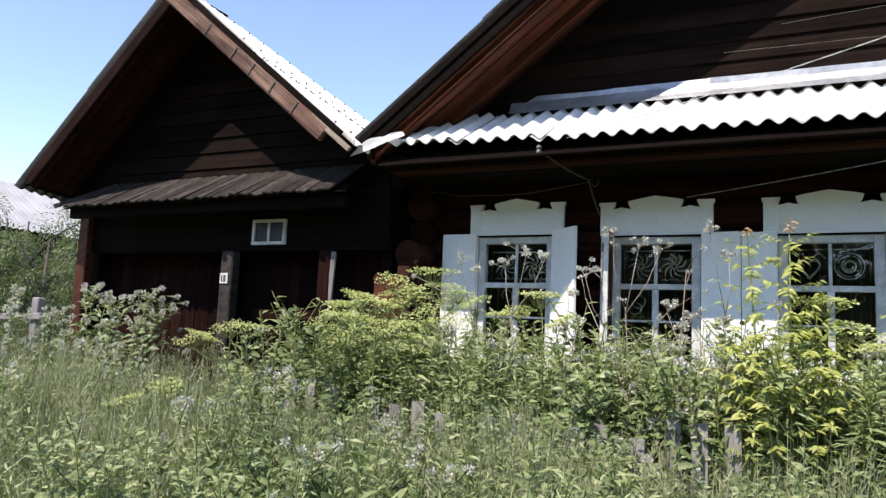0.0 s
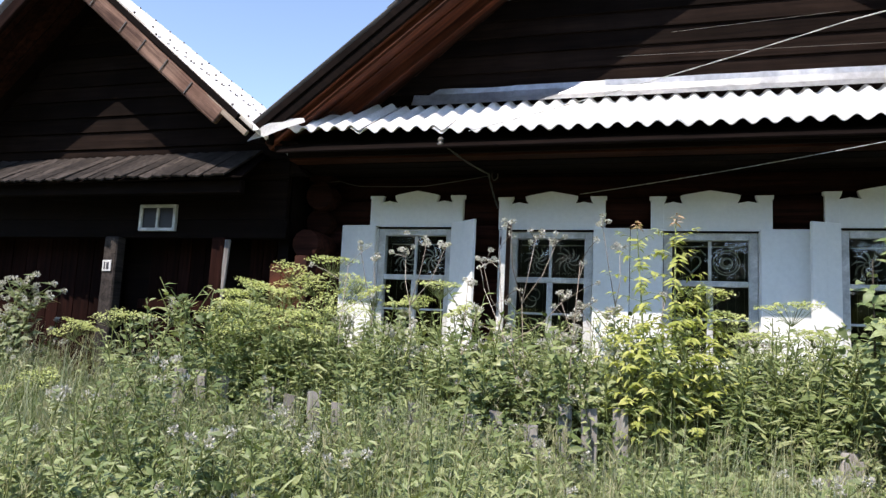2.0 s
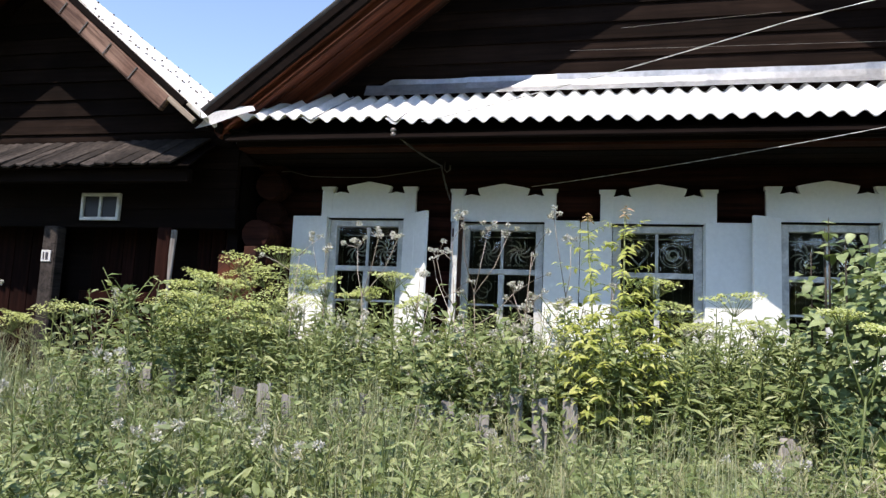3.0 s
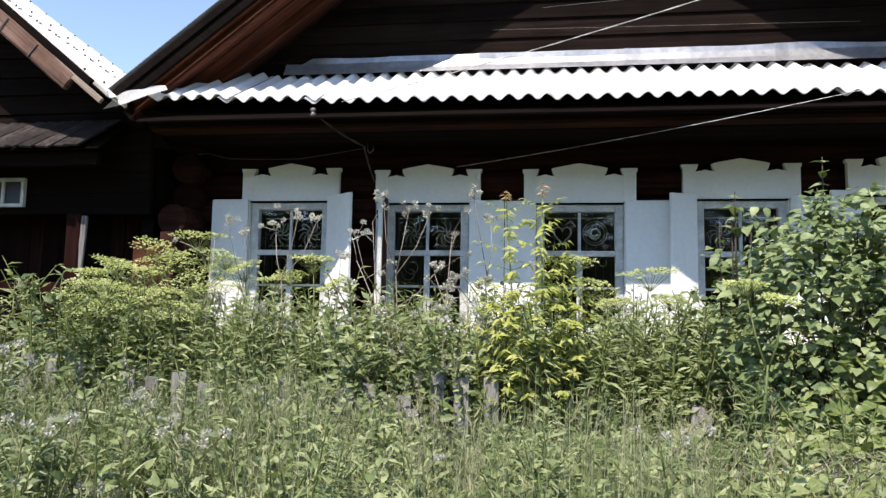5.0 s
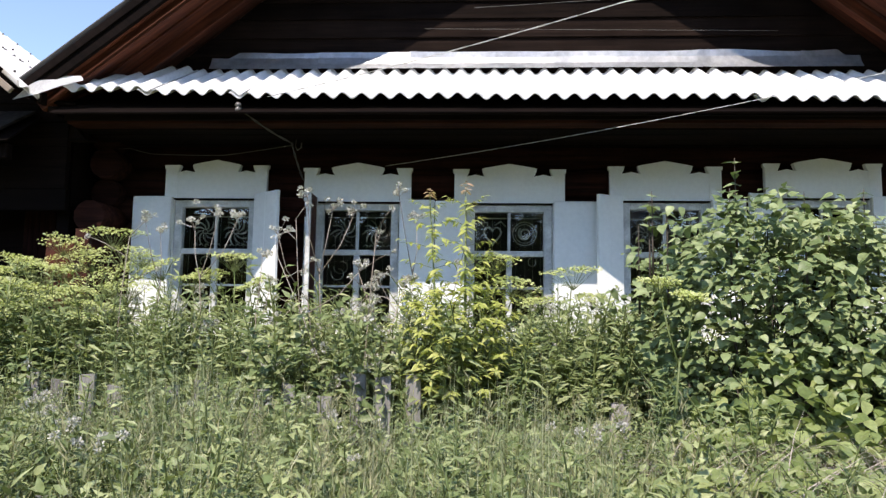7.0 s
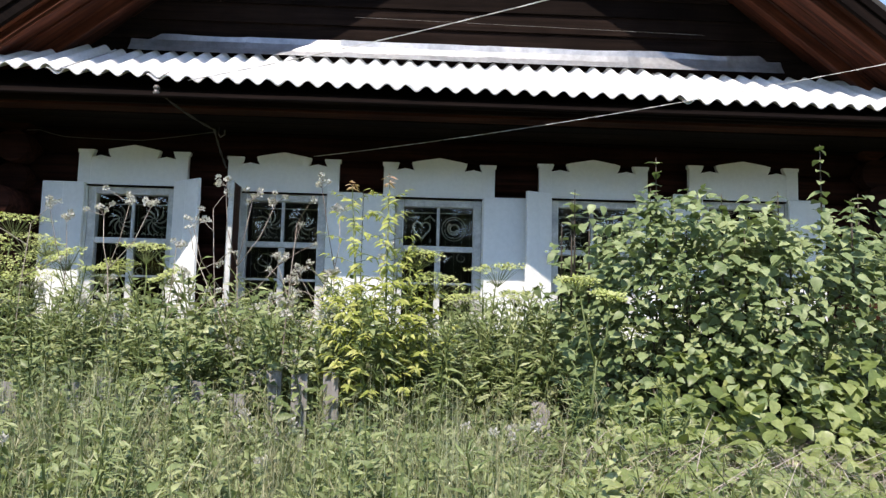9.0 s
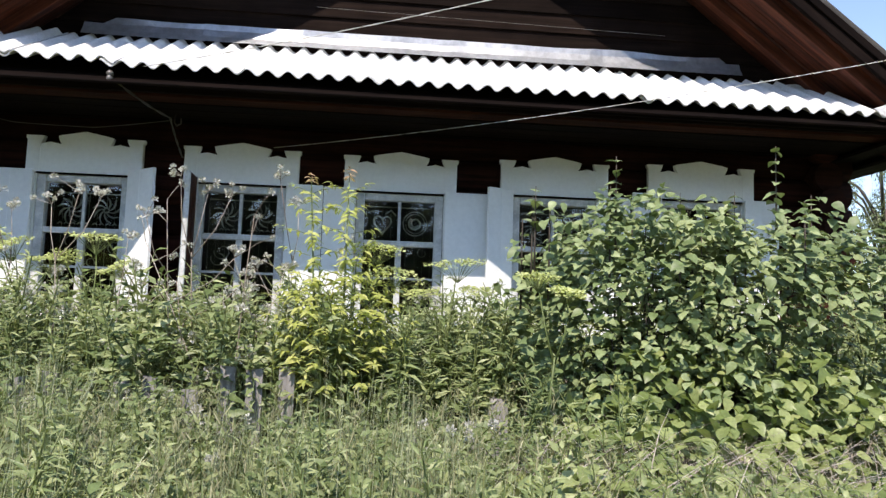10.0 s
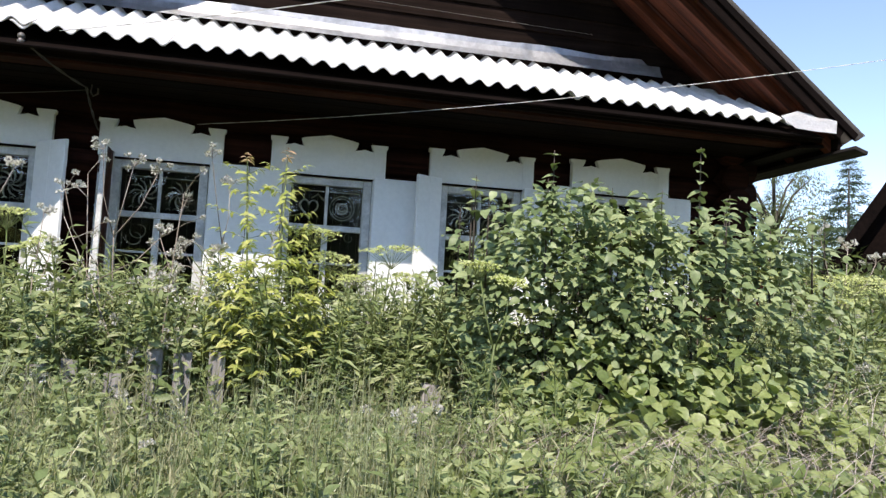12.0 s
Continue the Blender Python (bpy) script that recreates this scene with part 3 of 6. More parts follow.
def window(i, c, hw, top):
    """Casing with a carved head, sash with six panes, sill and two shutters."""
    y = 6.0
    low = top - 0.285
    high = low - 0.014
    # head board with ears, notches and a low peak
    bm = bmesh.new()
    q = hw - 0.12
    half = [(hw, low), (hw, top - 0.032), (hw + 0.012, top - 0.026), (hw + 0.012, top), (q - 0.004, top), (q + 0.004, top - 0.03), (q + 0.02, top - 0.062),
            (q - 0.024, top - 0.054), (q - 0.056, top - 0.046), (q - 0.088, top - 0.054), (q - 0.134, top - 0.062), (q - 0.116, top - 0.03), (q - 0.108, top + 0.003), (q - 0.15, top + 0.014), (0.0, top + 0.046)]
    line = [(-u, v) for u, v in half] + [(u, v) for u, v in half[-2::-1]]
    face = bm.faces.new([bm.verts.new((c + u, y, v)) for u, v in line])
    grown = bmesh.ops.extrude_face_region(bm, geom=[face])
    bmesh.ops.translate(bm, vec=(0, 0.045, 0), verts=[v for v in grown["geom"] if isinstance(v, bmesh.types.BMVert)])
    bmesh.ops.recalc_face_normals(bm, faces=bm.faces)
    bmesh.ops.triangulate(bm, faces=[f for f in bm.faces if len(f.verts) > 4])
    # lower rail of the head board and the side boards of the ears
    box(bm, c - hw + 0.0, c - hw + 0.1, y - 0.004, y + 0.002, low, top - 0.03, None, 0.001)
    box(bm, c + hw - 0.1, c + hw, y - 0.004, y + 0.002, low, top - 0.03, None, 0.001)
    win = part("window", bm, PAINT, house, "six-pane window with carved pale blue casing and shutters")
    for s in (-1, 1):
        bm = bmesh.new()
        a, b = sorted((c + s * 0.356, c + s * (hw - 0.005)))
        box(bm, a, b, y + 0.012, y + 0.05, W_LOW - 0.1, low - 0.002, None, 0.004)
        part("side_casing", bm, PAINT, win)
    # sash frame
    bm = bmesh.new()
    o, t = 0.352, 0.066
    for s in (-1, 1):
        a, b = sorted((c + s * o, c + s * (o - t)))
        box(bm, a, b, y + 0.02, y + 0.09, W_LOW, high, None, 0.004)
    box(bm, c - o + t, c + o - t, y + 0.02, y + 0.09, high - 0.06, high, None, 0.004)
    box(bm, c - o + t, c + o - t, y + 0.02, y + 0.09, W_LOW, W_LOW + 0.06, None, 0.004)
    part("window_frame", bm, SASH, win, "peeling white window frame")
    bm = bmesh.new()
    box(bm, c - o + t, c + o - t, y + 0.032, y + 0.085, 2.105, 2.15, None, 0.004)
    part("transom", bm, SASH, win)
    bm = bmesh.new()
    box(bm, c - 0.012, c + 0.012, y + 0.045, y + 0.075, 2.15, high - 0.06, None, 0.003)
    box(bm, c - 0.024, c + 0.024, y + 0.036, y + 0.08, W_LOW + 0.06, 2.105, None, 0.003)
    part("mullion", bm, SASH, win)
    for s in (-1, 1):
        bm = bmesh.new()
        a, b = sorted((c + s * 0.024, c + s * (o - t)))
        box(bm, a, b, y + 0.05, y + 0.07, 1.835, 1.853, None, 0.002)
        part("glazing_bar", bm, SASH, win)
    for s in (-1, 1):
        for z0, z1 in ((W_LOW + 0.06, 1.835), (1.853, 2.105), (2.15, high - 0.06)):
            bm = bmesh.new()
            a, b = sorted((c + s * 0.012, c + s * (o - t)))
            box(bm, a, b, y + 0.058, y + 0.061, z0, z1)
            p = part("pane", bm, GLASS, win, "old dusty window pane")
            p.visible_shadow = False
    bm = bmesh.new()
    box(bm, c - hw, c + hw, y - 0.05, y + 0.09, W_LOW - 0.045, W_LOW - 0.002, None, 0.006)
    part("window_sill", bm, PAINT, win)
    # added dark strip in place of the shaded gap above the sash
    bm = bmesh.new()
    box(bm, c - o - 0.005, c + o + 0.005, y - 0.008, y + 0.02, high + 0.001, high + 0.012, None, 0.002)
    part("drip_strip", bm, WALL_X, win)
    # shutters: width, angle away from lying flat on the wall
    left, right = SHUTTERS[i]
    for s, (w, ang) in ((-1, left), (1, right)):
        bm = bmesh.new()
        z0, z1 = 1.4 + 0.012 * i, low + 0.01 + (0.02 if ang else 0.0)
        box(bm, 0, w, -0.03, 0, z0, z1, None, 0.005)
        for zz in (z0 + 0.14, z1 - 0.2):
            box(bm, 0.03, w - 0.03, -0.001, 0.022, zz, zz + 0.07, None, 0.004)
        box(bm, w * 0.5 - 0.002, w * 0.5 + 0.002, -0.0315, -0.02, z0 + 0.005, z1 - 0.005)
        m = Matrix.Translation((c + s * 0.362, y - 0.012, 0)) @ Matrix.Rotation(radians(-ang * s), 4, "Z") @ Matrix.Diagonal((s, 1, 1, 1))
        bmesh.ops.transform(bm, matrix=m, verts=bm.verts)
        if s < 0:
            bmesh.ops.reverse_faces(bm, faces=bm.faces)
        part("shutter", bm, PAINT if ang < 80 else SOFFIT, win, "pale blue plank shutter standing open" if ang < 80 else "brown inner face of a shutter swung straight out")
        if ang > 80:
            for a, b in ((-0.004, 0.03), (w - 0.02, w + 0.004)):
                bm = bmesh.new()
                box(bm, a, b, -0.034, 0.004, z0 - 0.003, z1 + 0.003, None, 0.004)
                bmesh.ops.transform(bm, matrix=m, verts=bm.verts)
                bmesh.ops.recalc_face_normals(bm, faces=bm.faces)
                part("shutter_edge", bm, SASH, win, "white painted shutter edge")


SHUTTERS = (((0.33, 0), (0.34, 40)), ((0.28, 92), (0.29, 0)), ((0.25, 0), (0.362, 0)), ((0.245, 26), (0.27, 0)), ((0.25, 3), (0.3, 0)))


def lace(i, c):
    """Swirls of a lace curtain that hang behind the upper panes."""
    y = 6.16
    bm = bmesh.new()
    random.seed(20 + i)
    z = 2.31
    ribbon(bm, [(c - 0.27, y, 2.44), (c + 0.27, y, 2.44)], 0.006)
    for s in (-1, 1):
        x = c + s * 0.135
        ribbon(bm, [(x, y, 2.44), (x, y, 2.43)], 0.004)
        if i == 2 and s < 0:
            pts = []
            for k in range(25):
                a = math.tau * k / 24
                pts.append((x + 0.072 * math.sin(a) ** 3, y, z - 0.01 + 0.0052 * (13 * math.cos(a) - 5 * math.cos(2 * a) - 2 * math.cos(3 * a) - math.cos(4 * a))))
            ribbon(bm, pts, 0.0085)
            ribbon(bm, [(x - 0.1, y, z + 0.09), (x - 0.04, y, z + 0.095), (x - 0.045, y, z + 0.065)], 0.007)
            ribbon(bm, [(x + 0.02, y, z + 0.07), (x + 0.07, y, z + 0.105), (x + 0.11, y, z + 0.06)], 0.008)
        elif i == 2:
            for r0, turns, th in ((0.055, 1.6, 0.009), (0.1, 1.0, 0.005), (0.08, 0.95, 0.004)):
                pts = [(x + r0 * (1 - 0.55 * k / 30 * (turns > 1)) * math.cos(turns * math.tau * k / 30 + r0 * 40), y, z + r0 * (1 - 0.55 * k / 30 * (turns > 1)) * math.sin(turns * math.tau * k / 30 + r0 * 40)) for k in range(31)]
                ribbon(bm, pts, th)
        else:
            arms = 9
            for k in range(arms):
                a = math.tau * k / arms + 0.3 * i
                pts = [(x + s * 0.0 + (0.025 + 0.085 * q) * math.cos(a + 0.9 * q), y, z + (0.025 + 0.085 * q) * math.sin(a + 0.9 * q)) for q in (0, 0.33, 0.66, 1)]
                ribbon(bm, pts, [0.005, 0.008, 0.009, 0.004])
            pts = [(x + 0.02 * math.cos(math.tau * k / 10), y, z + 0.02 * math.sin(math.tau * k / 10)) for k in range(11)]
            ribbon(bm, pts, 0.006)
            for k in range(5):
                px = x - 0.1 + 0.05 * k
                ribbon(bm, [(px, y, z - 0.12), (px + 0.02, y, z - 0.105), (px + 0.035, y, z - 0.12)], 0.006)
    for k in range(3):
        x0 = c - 0.26 + 0.52 * random.random()
        r0 = random.uniform(0.03, 0.08)
        zz = random.uniform(1.75, 2.08)
        a0 = random.uniform(0, 6)
        ribbon(bm, [(x0 + r0 * (1 - 0.04 * q) * math.cos(a0 + 0.5 * q), y, zz + r0 * (1 - 0.04 * q) * math.sin(a0 + 0.5 * q)) for q in range(11)], 0.0045)
    # fine net between the swirls
    for k in range(9):
        x0 = c - 0.27 + 0.0675 * k
        ribbon(bm, [(x0, y + 0.004, 2.44), (x0 + random.uniform(-0.01, 0.01), y + 0.004, 1.6)], 0.0012)
    me = bpy.data.meshes.new("lace_curtain")
    bm.to_mesh(me)
    bm.free()
    me.materials.append(LACE)
    tagged(new("lace_curtain", me), "cream lace curtain with hearts and spirals" if i == 2 else "cream lace curtain with whirling flowers", "curtain", "lace curtains")


house_walls()
gable("gable", house, APEX[0], APEX[1] - 0.16, SLOPE, SLOPE, TOP_Y + 0.0, TOP_Z - 0.4, GABLE_W, 0.17, "dark horizontal gable boards with worn edges")
house_roof()
pent_roof()
for i, (c, hw, top) in enumerate(WINDOWS):
    window(i, c, hw, top)
    lace(i, c)
seat(house, (1.1, 9.5, 0))

# ---- the barn with its gate ----
barn = root("barn", (0, 0, 0), "dark weathered wooden barn with steep gable and plank gate", "barn")
B_Y = 5.6
B_APEX, B_L, B_R = (-4.825, 5.03), 0.966, 0.815


def barn_walls():
    bm = bmesh.new()
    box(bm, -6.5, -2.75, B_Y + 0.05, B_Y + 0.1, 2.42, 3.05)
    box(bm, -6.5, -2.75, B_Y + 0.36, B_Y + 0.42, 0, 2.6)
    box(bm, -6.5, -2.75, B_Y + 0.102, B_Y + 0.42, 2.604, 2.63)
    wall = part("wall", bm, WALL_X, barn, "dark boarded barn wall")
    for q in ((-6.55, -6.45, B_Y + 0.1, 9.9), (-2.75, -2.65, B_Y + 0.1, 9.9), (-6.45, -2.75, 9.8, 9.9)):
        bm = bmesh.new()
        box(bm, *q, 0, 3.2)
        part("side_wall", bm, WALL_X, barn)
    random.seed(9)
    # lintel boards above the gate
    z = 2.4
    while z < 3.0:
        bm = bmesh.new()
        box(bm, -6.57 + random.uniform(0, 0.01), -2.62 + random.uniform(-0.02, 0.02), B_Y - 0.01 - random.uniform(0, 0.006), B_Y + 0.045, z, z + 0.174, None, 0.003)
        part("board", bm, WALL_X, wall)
        z += 0.176
    # upright planks of the gate wings and the fill beside
    x = -6.45
    while x < -2.7:
        w = random.uniform(0.13, 0.2)
        if not (-4.56 < x + w / 2 < -4.32 or -3.45 < x + w / 2 < -3.2):
            bm = bmesh.new()
            deep = 0.31 if -4.32 < x + w / 2 < -3.45 else 0.28
            box(bm, x, x + w - 0.006, B_Y + deep - random.uniform(0, 0.01), B_Y + deep + 0.035, 0.1, 2.58 + random.uniform(-0.02, 0.0), None, 0.004)
            part("plank", bm, WALL_Z, wall)
        x += w
    # posts
    for x0, x1, top, m in ((-6.6, -6.45, 2.95, SOFFIT), (-4.5, -4.35, 2.4, PENT_W), (-3.33, -3.2, 2.4, FENCE_W)):
        bm = bmesh.new()
        box(bm, x0, x1, B_Y - 0.08, B_Y + 0.04, 0, top, None, 0.012)
        part("post", bm, m if m is not FENCE_W else WALL_Z, wall)
    bm = bmesh.new()
    board(bm, (-3.17, B_Y - 0.06, 2.38), (-3.21, B_Y - 0.05, 1.75), (1, 0, 0), 0.05, 0.03, 0.006)
    part("split_lath", bm, FENCE_W, wall)
    # short reddish planks that close the gap to the house
    for x0 in (-2.72, -2.6, -2.48):
        bm = bmesh.new()
        box(bm, x0, x0 + 0.112, B_Y - 0.1 + random.uniform(0, 0.03), B_Y - 0.04, 0.1, 2.25 + random.uniform(-0.12, 0.05), None, 0.004)
        part("plank", bm, SOFFIT, wall, "reddish plank between barn and house")
    # cross rails of the gate
    for z in (1.0, 1.74):
        bm = bmesh.new()
        box(bm, -4.34, -3.46, B_Y + 0.26, B_Y + 0.298, z, z + 0.1, None, 0.005)
        part("rail", bm, WALL_Z, wall)
    # little window over the gate
    bm = bmesh.new()
    a, b, z0, z1, t = -4.16, -3.76, 2.46, 2.71, 0.03
    for q in ((a, b, z0, z0 + t), (a, b, z1 - t, z1), (a, a + t, z0 + t, z1 - t), (b - t, b, z0 + t, z1 - t), ((a + b) / 2 - 0.012, (a + b) / 2 + 0.012, z0 + t, z1 - t)):
        box(bm, q[0], q[1], B_Y - 0.05, B_Y - 0.012, q[2], q[3], None, 0.003)
    win = part("window", bm, SASH, barn, "small two-pane window with white frame")
    # added black sheet that stands in for the unlit inside of the barn
    bm = bmesh.new()
    box(bm, a + 0.012, b - 0.012, B_Y - 0.021, B_Y - 0.0185, z0 + 0.012, z1 - 0.012)
    part("blind", bm, INSIDE_DARK, win, "black backing behind the panes")
    for s in (0, 1):
        bm = bmesh.new()
        x0 = a + t if s == 0 else (a + b) / 2 + 0.012
        box(bm, x0, x0 + (b - a) / 2 - t - 0.012, B_Y - 0.03, B_Y - 0.026, z0 + t, z1 - t)
        part("pane", bm, DIM_GLASS, win, "black-looking dusty pane")


def barn_roof():
    ax, az = B_APEX
    y0, y1 = 4.93, 9.9
    drop = -0.09
    for sgn, sl, run in ((-1, B_L, 1.98), (1, B_R, 2.14)):
        d = Vector((sgn * run, 0, -sl * run))
        n = Vector((sgn * sl, 0, 1)).normalized()
        back = Vector((0, y1 - y0, drop * (y1 - y0)))
        mat = SOFFIT if sgn < 0 else SOFFIT_R
        bm = bmesh.new()
        c0 = Vector((ax, y0, az)) - n * 0.06
        vs = [bm.verts.new(p) for p in (c0, c0 + d, c0 + d + back, c0 + back)]
        vs += [bm.verts.new(v.co - n * 0.02) for v in vs]
        for q in ((0, 1, 2, 3), (7, 6, 5, 4), (0, 4, 5, 1), (1, 5, 6, 2), (2, 6, 7, 3), (3, 7, 4, 0)):
            bm.faces.new([vs[i] for i in q])
        bmesh.ops.recalc_face_normals(bm, faces=bm.faces)
        deck = part("roof", bm, WALL_X, barn, "boarded roof under white slate")
        for k in range(5):
            bm = bmesh.new()
            o = Vector((ax, y0 + 0.05 + k * 0.14, az)) - n * (0.1 + random.uniform(0, 0.01))
            board(bm, o, o + d * 0.99, (0, 1, 0), 0.13, 0.02)
            part("plank", bm, LOG, deck)
        side = d.normalized()
        length = d.length
        for k in range(5):
            for j in range(2):
                bm = bmesh.new()
                f = k * 0.98 / (y1 - y0)
                a = Vector((ax, y0 - 0.04, az)) + back * f + side * (j * length * 0.5) + n * (0.012 * (1 - j) - 0.015 + 0.005 * (k % 2))
                corrugated(bm, a, back, side * (length * 0.52 + 0.04), 8.2, 0.1225, 0.019, per=6)
                # left slope takes the dark copy, shaded by its colour
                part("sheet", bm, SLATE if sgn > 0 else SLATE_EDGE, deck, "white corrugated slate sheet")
                if sgn > 0:
                    for q in range(4):
                        for rr in (0.12, 0.88):
                            bm = bmesh.new()
                            p = a + back.normalized() * (0.1225 * 2 * (q + 0.5) - 0.1225) + side * (length * 0.5 * rr) + n * 0.026
                            bmesh.ops.create_icosphere(bm, subdivisions=1, radius=0.011, matrix=Matrix.Translation(p))
                            part("nail", bm, NAIL, deck)
    # barge boards: the lit one of two worn boards with cracks, and its thin cover
    ax, az = B_APEX
    d = Vector((2.02, 0, -B_R * 2.02))
    n = Vector((B_R, 0, 1)).normalized()
    for off, w, yy, t0, t1 in ((0.14, 0.145, -0.02, -0.02, 0.985),):
        bm = bmesh.new()
        o = Vector((ax, y0 + yy, az)) - n * off
        board(bm, o + d * t0, o + d * t1, (0, 0, 1), w, 0.06, 0.012)
        bmesh.ops.subdivide_edges(bm, edges=[e for e in bm.edges if e.calc_length() > 1.0], cuts=14)
        for v in bm.verts:
            v.co += Vector((0, 0.006, 0.006)) * noise.noise(v.co * 4)
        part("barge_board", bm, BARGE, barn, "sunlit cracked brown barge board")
    bm = bmesh.new()
    o = Vector((ax, y0 - 0.035, az)) - n * 0.035
    board(bm, o, o + d * 1.04, (0, 0, 1), 0.05, 0.03)
    part("cover_strip", bm, BARGE_D, barn)
    bm = bmesh.new()
    o = Vector((ax, y0 - 0.03, az)) + d * 0.9 - n * 0.09
    board(bm, o, o + d * 0.2, (0, 0, 1), 0.045, 0.03)
    part("cover_strip", bm, PALE_WOOD, barn, "pale new strip at the barge end")
    # iron staples across the lit barge board
    for k in (0.3, 0.47, 0.58, 0.7, 0.83):
        bm = bmesh.new()
        o = Vector((ax, y0 - 0.058, az)) - n * 0.14 + d * k
        board(bm, o - n * 0.06, o + n * 0.06, d, 0.012, 0.006, 0.001)
        part("staple", bm, NAIL, barn)
    d = Vector((-1.98, 0, -B_L * 1.98))
    n = Vector((-B_L, 0, 1)).normalized()
    bm = bmesh.new()
    o = Vector((ax, y0 - 0.02, az)) - n * 0.13
    board(bm, o, o + d * 0.97, (0, 0, 1), 0.125, 0.05, 0.01)
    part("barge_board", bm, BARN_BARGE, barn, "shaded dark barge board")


def barn_pent():
    """Board pent roof over the gate: single boards run down the slope."""
    z_top, z_low, y_low = 3.16, 2.84, 5.14
    bm = bmesh.new()
    box(bm, -6.42, -2.9, y_low + 0.1, y_low + 0.18, z_low - 0.1, z_low + 0.02, None, 0.01)
    pent = part("pent_roof", bm, WALL_X, barn, "grey board pent roof over the gate")
    bm = bmesh.new()
    board(bm, (-6.4, 5.37, 2.974), (-2.85, 5.37, 3.005), (0, 0.81, 0.588), 0.5, 0.016)
    part("decking", bm, WALL_X, pent)
    random.seed(12)
    x = -6.5
    while x < -2.95:
        w = random.uniform(0.09, 0.15)
        f = (x + 6.5) / 3.6
        lean = 0.16 - 0.5 * max(0, f - 0.75)
        zt = z_top + 0.04 * f
        bm = bmesh.new()
        p0 = Vector((x + 0.22 + lean, B_Y - 0.02, zt)) if f < 0.08 else Vector((x + lean, B_Y - 0.02, zt))
        p1 = Vector((x, y_low - random.uniform(0, 0.05), z_low + random.uniform(-0.008, 0.012) + 0.03 * f))
        board(bm, p0, p1, (1, 0, 0.05 * random.uniform(-1, 1)), w - random.uniform(0.002, 0.012), 0.022, 0.004)
        part("roof_board", bm, PENT_W, pent)
        x += w * 0.98


barn_walls()
gable("gable", barn, B_APEX[0], B_APEX[1] - 0.12, B_L, B_R, B_Y, 2.98, GABLE_W, 0.16, "dark weathered horizontal gable boards")
barn_roof()
barn_pent()
seat(barn, (-4.7, 7.5, 0))


# ---- plants ----
def rise(x, y):
    """Height of the ground."""
    s = min(max((-1.0 - x) / 3.0, 0), 1)
    return 0.28 * s * s * (3 - 2 * s)


rng = np.random.default_rng(5)


def unit(n):
    v = rng.normal(size=(n, 3))
    return v / np.linalg.norm(v, axis=1, keepdims=True)


def stem_curve(h, lean, turn, wob=0.02, n=6):
    return [Vector((lean * h * (k / n) ** 2 * math.cos(turn) + wob * rng.normal() * (k > 0), lean * h * (k / n) ** 2 * math.sin(turn) + wob * rng.normal() * (k > 0), h * k / n)) for k in range(n + 1)]


def on_curve(pts, s):
    f = s * (len(pts) - 1)
    i = min(int(f), len(pts) - 2)
    return pts[i].lerp(pts[i + 1], f - i)


def clump(out, place, n, r, size, shape=FLAKE, flat=1.0):
    d = unit(n)
    p = np.array(place) + d * np.array((r, r, r * flat)) * rng.uniform(0.4, 1, (n, 1))
    out.add(shape, p, d + np.array((0, 0, 0.5)), unit(n), rng.uniform(0.7, 1.3, n) * size)


